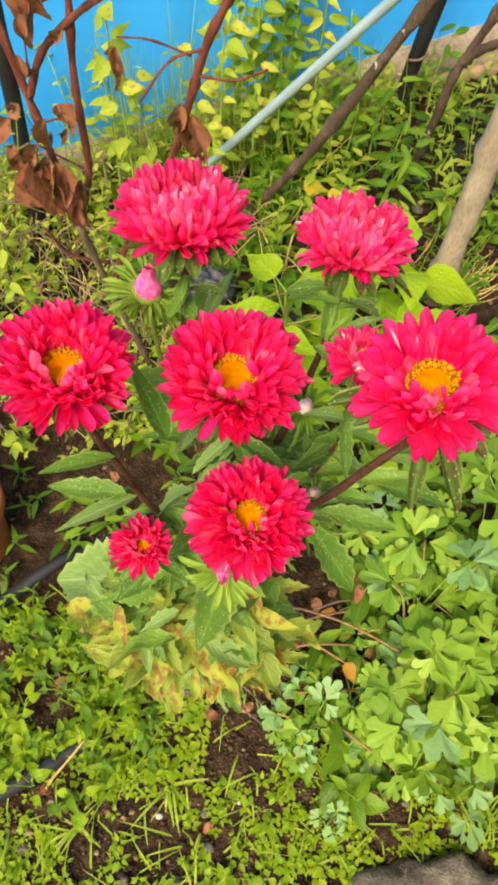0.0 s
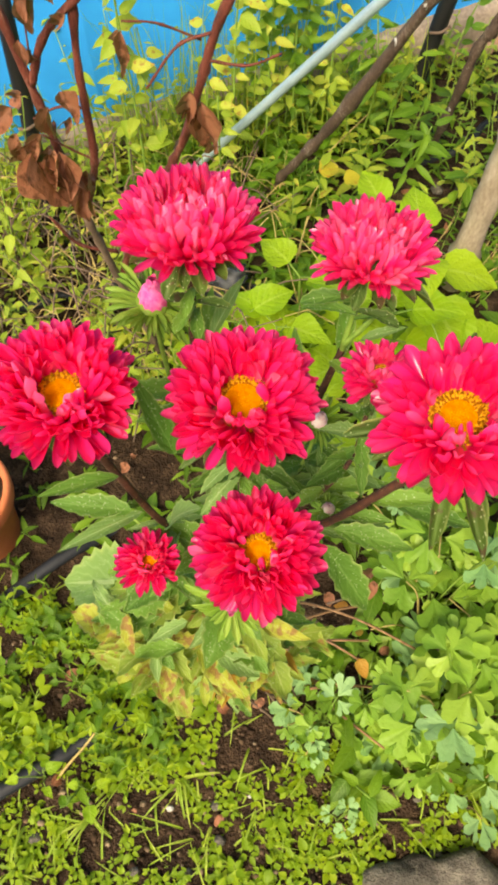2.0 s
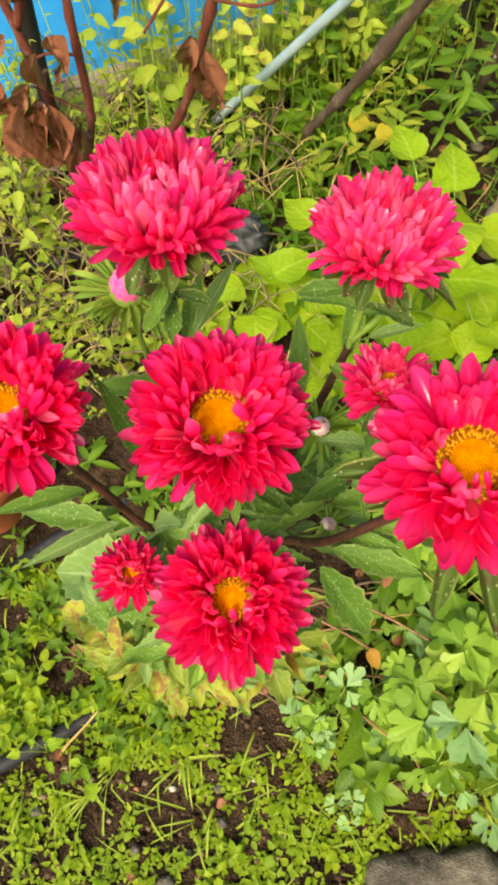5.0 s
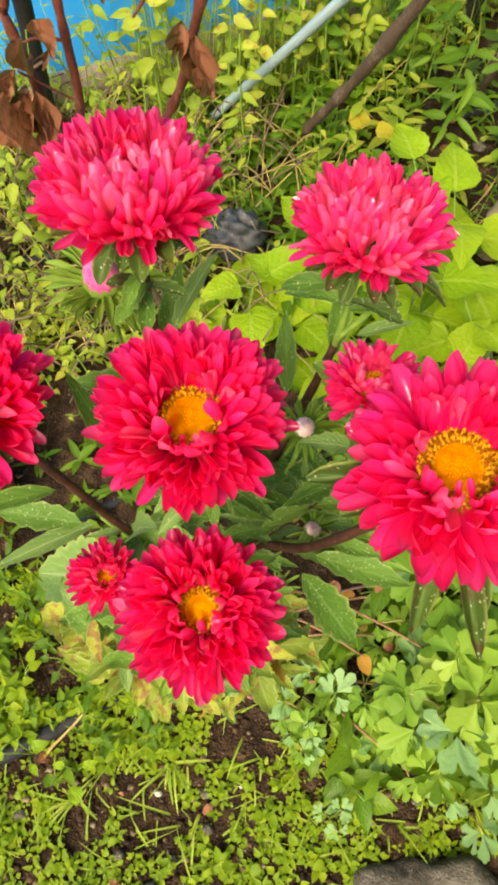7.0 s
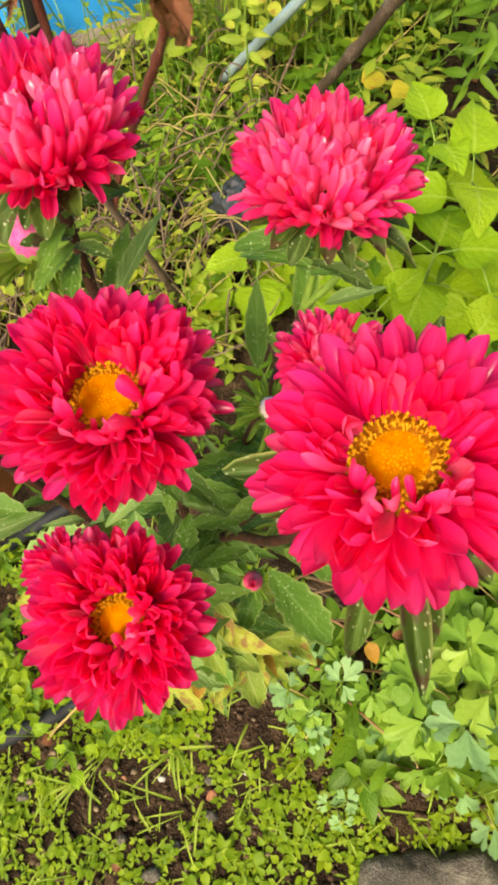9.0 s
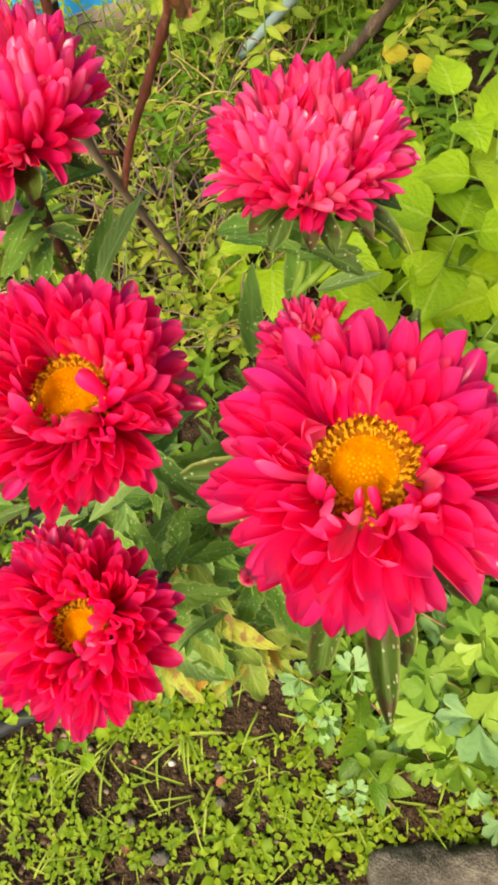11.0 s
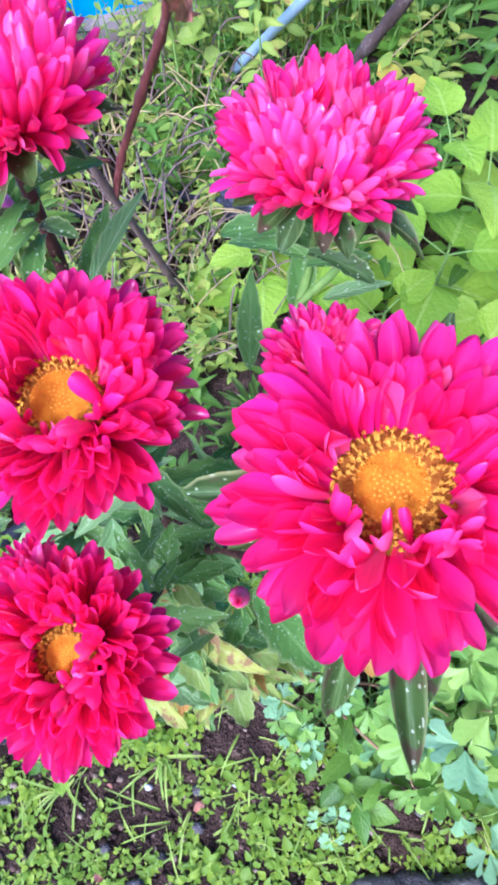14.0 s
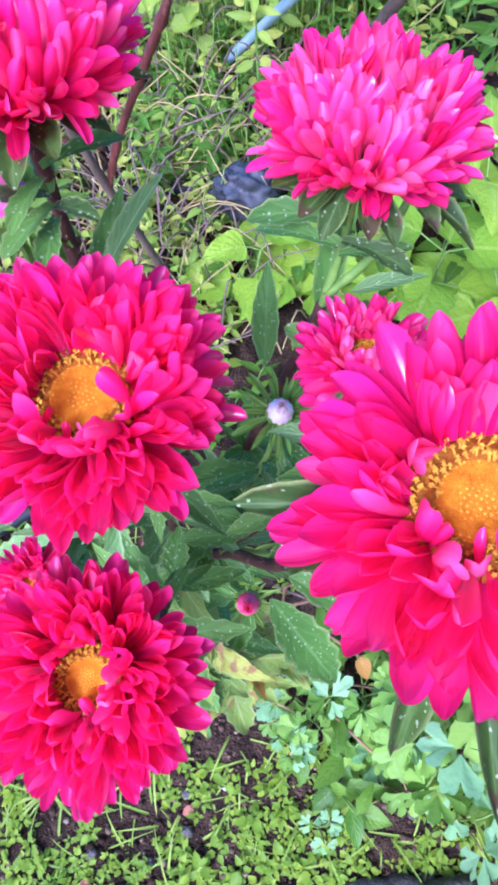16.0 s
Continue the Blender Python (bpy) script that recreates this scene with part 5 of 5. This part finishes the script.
for _ in range(210):                                  # loose dry stalks
    x, y = rng.uniform(-0.4, 0.1), rng.uniform(0.60, 0.98)
    a = rng.random() * 6.28
    l = rng.uniform(0.05, 0.16)
    tube(stems, [(x, y, ground_height(x, y) + 0.004), (x + math.cos(a) * l * 0.5, y + math.sin(a) * l * 0.5, ground_height(x, y) + rng.uniform(0.02, 0.07)), (x + math.cos(a) * l, y + math.sin(a) * l, ground_height(x, y) + rng.uniform(0.01, 0.09))], 0.0011, 0.0007, 4, 3)
single("dry_stalks", stems, STEM_PALE, "thin pale dry stalks tangled in the weeds", "weeds", kind="stuff")


# ---- tall weeds before the fence ----
def tall_weed(x, y, height, leaves, L, wide, mat, seed, lean=(0, 0)):
    rng = random.Random(seed)
    z = ground_height(x, y)
    plant = thing("tall_weed", "tall thin weed with yellow-green leaves before the fence", "plant", (x, y, z), group="tall weeds")
    top = V(lean[0], lean[1], height)
    path = [V(0, 0, -0.01), top * 0.5 + V(rng.gauss(0, 0.01), 0, 0), top]
    sh = Shape()
    tube(sh, path, 0.0018, 0.0009, 6, 5)
    part("stem", sh, STEM_GREEN, plant)
    pts = smooth_path(path, 8)
    for k in range(leaves):
        q = 0.25 + 0.75 * (k + 1) / leaves
        p = pts[min(len(pts) - 1, int(q * (len(pts) - 1)))]
        a = k * 2.4 + rng.gauss(0, 0.3)
        d = V(math.cos(a), math.sin(a) * 0.8 - 0.2, rng.uniform(-0.5, 0.5))
        ln = L * rng.uniform(0.7, 1.25)
        sh = Shape()
        blade(sh, p + d * ln * 0.15, d, (0, -0.7, 0.7), ln, ln * wide * rng.uniform(0.8, 1.2), ovate, 7, 0.12, rng.uniform(0.2, 1.0), 0.03, 0.04, 4, rng.gauss(0, 0.3))
        part("leaf", sh, mat, plant)


for k, (x, y, h, n, L, wide, mat, lean) in enumerate((
    (-0.135, 0.93, 0.34, 15, 0.042, 0.5, YELLOW_WEED, (0.0, -0.02)), (-0.165, 0.95, 0.30, 13, 0.040, 0.42, YELLOW_WEED, (0.03, -0.02)), (-0.10, 0.95, 0.24, 12, 0.036, 0.5, YELLOW_WEED, (-0.02, 0.0)),
    (-0.06, 0.98, 0.22, 12, 0.03, 0.5, YELLOW_WEED, (0.02, 0)), (0.02, 1.02, 0.30, 16, 0.030, 0.4, WEED, (0.01, -0.03)), (0.06, 1.04, 0.33, 18, 0.030, 0.4, YELLOW_WEED, (0.03, -0.02)),
    (0.10, 1.04, 0.28, 16, 0.032, 0.36, WEED, (0.0, -0.03)), (0.14, 1.06, 0.24, 14, 0.036, 0.3, WEED, (0.03, -0.02)), (0.18, 1.05, 0.22, 12, 0.04, 0.25, WEED, (0.0, -0.03)),
    (0.22, 1.04, 0.16, 10, 0.045, 0.25, WEED, (0.02, -0.03)), (0.26, 1.0, 0.13, 10, 0.05, 0.25, WEED, (0.0, -0.02)), (0.33, 1.17, 0.14, 6, 0.045, 0.3, WEED, (0.02, 0)),
    (-0.02, 0.90, 0.20, 12, 0.03, 0.4, YELLOW_WEED, (0.0, -0.02)), (0.0, 1.05, 0.36, 16, 0.03, 0.45, YELLOW_WEED, (0.04, 0.0)), (0.23, 0.95, 0.12, 10, 0.045, 0.26, WEED, (0.03, -0.02)),
    (-0.30, 0.80, 0.16, 9, 0.028, 0.5, YELLOW_WEED, (0.02, -0.03)), (-0.26, 0.72, 0.14, 8, 0.026, 0.5, YELLOW_WEED, (0.0, -0.03)), (-0.19, 0.98, 0.2, 9, 0.03, 0.4, YELLOW_WEED, (-0.02, -0.02)),
    (0.035, 1.0, 0.40, 22, 0.034, 0.42, YELLOW_WEED, (0.02, -0.02)), (0.075, 1.02, 0.38, 22, 0.032, 0.42, WEED, (0.01, -0.01)), (0.10, 1.06, 0.42, 24, 0.034, 0.40, YELLOW_WEED, (0.0, -0.02)), (0.05, 1.06, 0.46, 24, 0.036, 0.40, WEED, (0.02, 0.0)),
    (-0.01, 0.98, 0.32, 16, 0.036, 0.45, YELLOW_WEED, (0.02, -0.01)), (0.13, 1.04, 0.32, 18, 0.034, 0.36, YELLOW_WEED, (0.01, -0.02)),
)):
    tall_weed(x, y, h, round(n * (1.7 if x > -0.03 else 0.8)), L * 0.8, wide, mat, 700 + k, lean)

# ---- single fallen and fading leaves, straw, twigs ----
def lone_leaf(name, p, d, L, W, mat, label, seed, bend=0.5):
    sh = Shape()
    blade(sh, (0, 0, 0), d, (0, -0.4, 1), L, W, ovate, 8, 0.12, bend, 0.05, 0, 4, 0.2, seed)
    ob = single(name, sh, mat, label, "leaf", group="fading leaves")
    ob.location = p


YELLOW_LEAF = leaf_material("yellow_leaf", [(0.42, 0.38, 0.03), (0.52, 0.45, 0.05)], (0.6, 0.42, 0.05), 5, 0.4, 0.0, (0.45, 0.20, 0.03), 0.62, 0.4, 0.5)
lone_leaf("yellow_leaf", (0.108, 0.86, 0.300), (0.9, 0.2, 0.05), 0.032, 0.028, YELLOW_LEAF, "round yellowed leaf above the weeds", 1)
lone_leaf("yellow_leaf", (0.142, 0.865, 0.285), (0.9, -0.1, 0.05), 0.027, 0.024, YELLOW_LEAF, "small round yellowed leaf above the weeds", 2)
rng = random.Random(88)
for k in range(60):
    x, y = rng.uniform(-0.28, 0.40), rng.uniform(0.05, 1.05)
    a = rng.random() * 6.28
    L = rng.uniform(0.012, 0.03)
    lone_leaf("dead_leaf", (x, y, ground_height(x, y) + rng.uniform(0.004, 0.02)), (math.cos(a), math.sin(a), rng.uniform(-0.2, 0.3)), L, L * 0.5, rng.choice((ORANGE_LEAF if 0.2 < y < 0.5 else DRY_LEAF, DRY_LEAF, DRY_LEAF, OLD_LEAF)), "curled dead leaf lying on the bed", k, rng.choice((-1.6, -1.0, 1.1, 1.9)))

sh = Shape()
for k in range(44):
    x, y = 0.345 + rng.gauss(0, 0.035), 0.80 + rng.gauss(0, 0.03)
    a = rng.uniform(-0.6, 1.4)
    blade(sh, (x, y, ground_height(x, y)), (math.cos(a), math.sin(a) - 0.4, rng.uniform(0.3, 1.4)), (0, -1, 0.3), rng.uniform(0.05, 0.12), 0.0022, narrow, 6, 0.2, rng.uniform(0.4, 1.9))
single("straw", sh, STEM_PALE, "tuft of dry straw at the foot of the trunk", "straw", kind="stuff")
for k in range(14):
    x, y = rng.uniform(-0.02, 0.22), rng.uniform(0.20, 0.36)
    a = rng.gauss(-0.3, 0.5)
    l = rng.uniform(0.04, 0.09)
    g = ground_height(x, y)
    lift = rng.uniform(0.004, 0.07) if y > 0.2 else 0.004
    sh = Shape()
    tube(sh, [(0, 0, lift), (math.cos(a) * l * 0.5, math.sin(a) * l * 0.5, lift + rng.uniform(-0.004, 0.008)), (math.cos(a) * l, math.sin(a) * l, 0.002)], 0.0016, 0.0010, 6, 5, 0.15)
    ob = single("twig", sh, GREY_TWIG, "thin grey-brown twig lying in the bed", "twig", group="loose twigs")
    ob.location = (x, y, g)

BROWN_STALK = rough_material("brown_stalk", [(0.35, (0.14, 0.07, 0.03)), (0.65, (0.34, 0.20, 0.10))], 90, 0.8, 0.5, 0.0008)
for k in range(6):
    x, y = rng.uniform(0.03, 0.09), rng.uniform(0.25, 0.34)
    a, l = rng.gauss(-0.05, 0.3), rng.uniform(0.09, 0.16)
    lift = rng.uniform(0.03, 0.10)
    sh = Shape()
    tube(sh, [(0, 0, 0.0), (0.01, 0, lift * 0.8), (math.cos(a) * l * 0.5, math.sin(a) * l * 0.5, lift), (math.cos(a) * l, math.sin(a) * l, lift * 0.6)], 0.0018, 0.0012, 6, 5, 0.12)
    ob = single("dry_stalk", sh, BROWN_STALK, "bent brown dry stalk beside the aster's foot", "stalk", group="dry stalks")
    ob.location = (x, y, ground_height(x, y))
for k in range(14):
    x, y = rng.uniform(0.06, 0.24), rng.uniform(0.22, 0.40)
    a, L = rng.random() * 6.28, rng.uniform(0.014, 0.026)
    lone_leaf("dead_leaf", (x, y, ground_height(x, y) + rng.uniform(0.02, 0.10)), (math.cos(a), math.sin(a), rng.uniform(-0.4, 0.2)), L, L * 0.6, rng.choice((ORANGE_LEAF, DRY_LEAF, DRY_LEAF)), "shrivelled brown leaf caught in the plants", 90 + k, rng.uniform(0.4, 1.4))


# ---- single weeds and bits along the front of the bed ----
def leaf_weed(x, y, height, leaves, mat, label, seed, group="", prof=heart):
    """A few stalked leaves from one root; leaves are (dx, dy, z, length, width)."""
    rng = random.Random(seed)
    g = ground_height(x, y)
    plant = thing("small_weed", label, "plant", (x, y, g), group=group)
    for dx, dy, z, L, W in leaves:
        sh = Shape()
        tip = V(dx, dy, z)
        tube(sh, [(0, 0, -0.002), tip * 0.5 + V(0, 0, height * 0.3), tip], 0.0009, 0.0006, 5, 4)
        stalk = part("leaf_stalk", sh, STEM_GREEN, plant)
        a = math.atan2(dy, dx) + rng.gauss(0, 0.4)
        sh = Shape()
        blade(sh, tip, (math.cos(a), math.sin(a), rng.uniform(-0.1, 0.3)), (rng.gauss(0, 0.2), -0.2, 1), L, W, prof, 9, 0.10, rng.uniform(0.1, 0.7), 0.04, 0, 4, rng.uniform(-0.2, 0.2), rng.random() * 6)
        part("leaf", sh, mat, stalk)


ROUND = "small weed with rounded light green leaves by the hose"
for k, (x, y) in enumerate(((-0.205, 0.163), (-0.242, 0.203), (-0.177, 0.261), (-0.150, 0.150), (-0.225, 0.235), (-0.165, 0.300))):
    rng = random.Random(600 + k)
    leaves = []
    for j in range((5, 6, 7, 3, 6, 5)[k]):
        a = j * 2.4 + rng.gauss(0, 0.3)
        r, L = rng.uniform(0.006, 0.020), rng.uniform(0.013, 0.021)
        leaves.append((math.cos(a) * r, math.sin(a) * r, rng.uniform(0.02, 0.05), L, L * rng.uniform(0.6, 0.85)))
    leaf_weed(x, y, 0.03, leaves, (BROAD, CHICK, WEED)[k % 3], ROUND, 620 + k, "round-leaved weeds", ovate if k % 2 else heart)
leaf_weed(0.138, 0.165, 0.05, [(-0.004, -0.002, 0.045, 0.030, 0.019), (0.022, -0.018, 0.040, 0.032, 0.022), (-0.03, 0.006, 0.04, 0.022, 0.012)], WEED, "weed with long glossy dark green oval leaves", 640, prof=ovate)
leaf_weed(0.105, 0.190, 0.04, [(0.0, -0.006, 0.04, 0.026, 0.013), (-0.014, 0.008, 0.05, 0.024, 0.012)], WEED, "weed with two narrow dark green leaves", 641, prof=ovate)

for x, y, z, n, size, label in ((0.127, 0.127, 0.060, 4, 0.0125, "pale bluish seedling with notched leaves"), (0.262, 0.150, 0.085, 3, 0.024, "bluish green seedling with notched leaves at the bed's edge"), (0.090, 0.196, 0.060, 3, 0.013, "small bluish seedling with notched leaves")):
    rng = random.Random(int(x * 1000))
    plant = thing("columbine_seedling", label, "plant", (x, y, ground_height(x, y)), group="lobed-leaved seedlings")
    for k in range(n):
        a = k * 2.2 + 0.6
        lobed_leaf(plant, (x, y, ground_height(x, y)), (x + math.cos(a) * size * 0.9, y + math.sin(a) * size * 0.9, ground_height(x, y) + z * rng.uniform(0.7, 1.05)), size, LOBED_BLUE, rng)

sh = Shape()
tube(sh, [(0.0, 0.0, 0.0), (0.012, 0.010, 0.018), (0.032, 0.030, 0.030), (0.046, 0.043, 0.045)], 0.0017, 0.0012, 6, 5, 0.1)
stalk = single("yellow_stalk", sh, STEM_PALE, "bent yellowish stalk lying over the hose", "stalk")
stalk.location = (-0.19, 0.161, ground_height(-0.19, 0.161) + 0.004)
for k, (x, y, z, L) in enumerate(((-0.196, 0.155, 0.008, 0.030), (-0.206, 0.163, 0.006, 0.022), (0.164, 0.352, 0.10, 0.026), (0.170, 0.287, 0.075, 0.024), (0.06, 0.262, 0.07, 0.024), (0.045, 0.238, 0.06, 0.022), (-0.03, 0.262, 0.05, 0.020))):
    a = 0.7 + k * 1.9
    lone_leaf("dead_leaf", (x, y, ground_height(x, y) + z), (math.cos(a), math.sin(a), -0.1), L, L * 0.42, DRY_LEAF, "shrivelled brown leaf caught among the weeds", 130 + k, 1.3)
for k, (x, y, r) in enumerate(((0.226, 0.167, 0.0085), (-0.208, 0.102, 0.0075), (0.216, 0.150, 0.005), (0.03, 0.150, 0.004), (-0.06, 0.135, 0.0045))):
    sh = Shape()
    lump(sh, (0, 0, r * 0.35), (r, r * 0.75, r * 0.8), 70 + k, 0.45, 8, 12)
    s = single("pebble", sh, WHITE_BIT if k in (3, 4) else STONE, "pale grey pebble half sunk in the soil", "pebble", group="pebbles on the bed")
    s.location = (x, y, ground_height(x, y) + (0.012 if k in (0, 2) else 0))
for k, (x, y) in enumerate(((-0.224, 0.121), (-0.227, 0.073), (-0.15, 0.125), (-0.095, 0.175), (-0.05, 0.165))):
    rng = random.Random(660 + k)
    tuft = thing("grass_tuft", "small tuft of flat bright green grass blades", "grass", (x, y, ground_height(x, y)), group="grass tufts")
    for j in range(11):
        a = rng.random() * 6.283
        sh = Shape()
        blade(sh, (rng.gauss(0, 0.004), rng.gauss(0, 0.004), -0.002), (math.cos(a), math.sin(a), rng.uniform(0.4, 1.4)), (-math.cos(a) * 0.5, -math.sin(a) * 0.5, 1), rng.uniform(0.035, 0.065), rng.uniform(0.0028, 0.0045), narrow, 8, 0.25, rng.uniform(1.0, 2.2))
        part("blade", sh, GRASS, tuft)
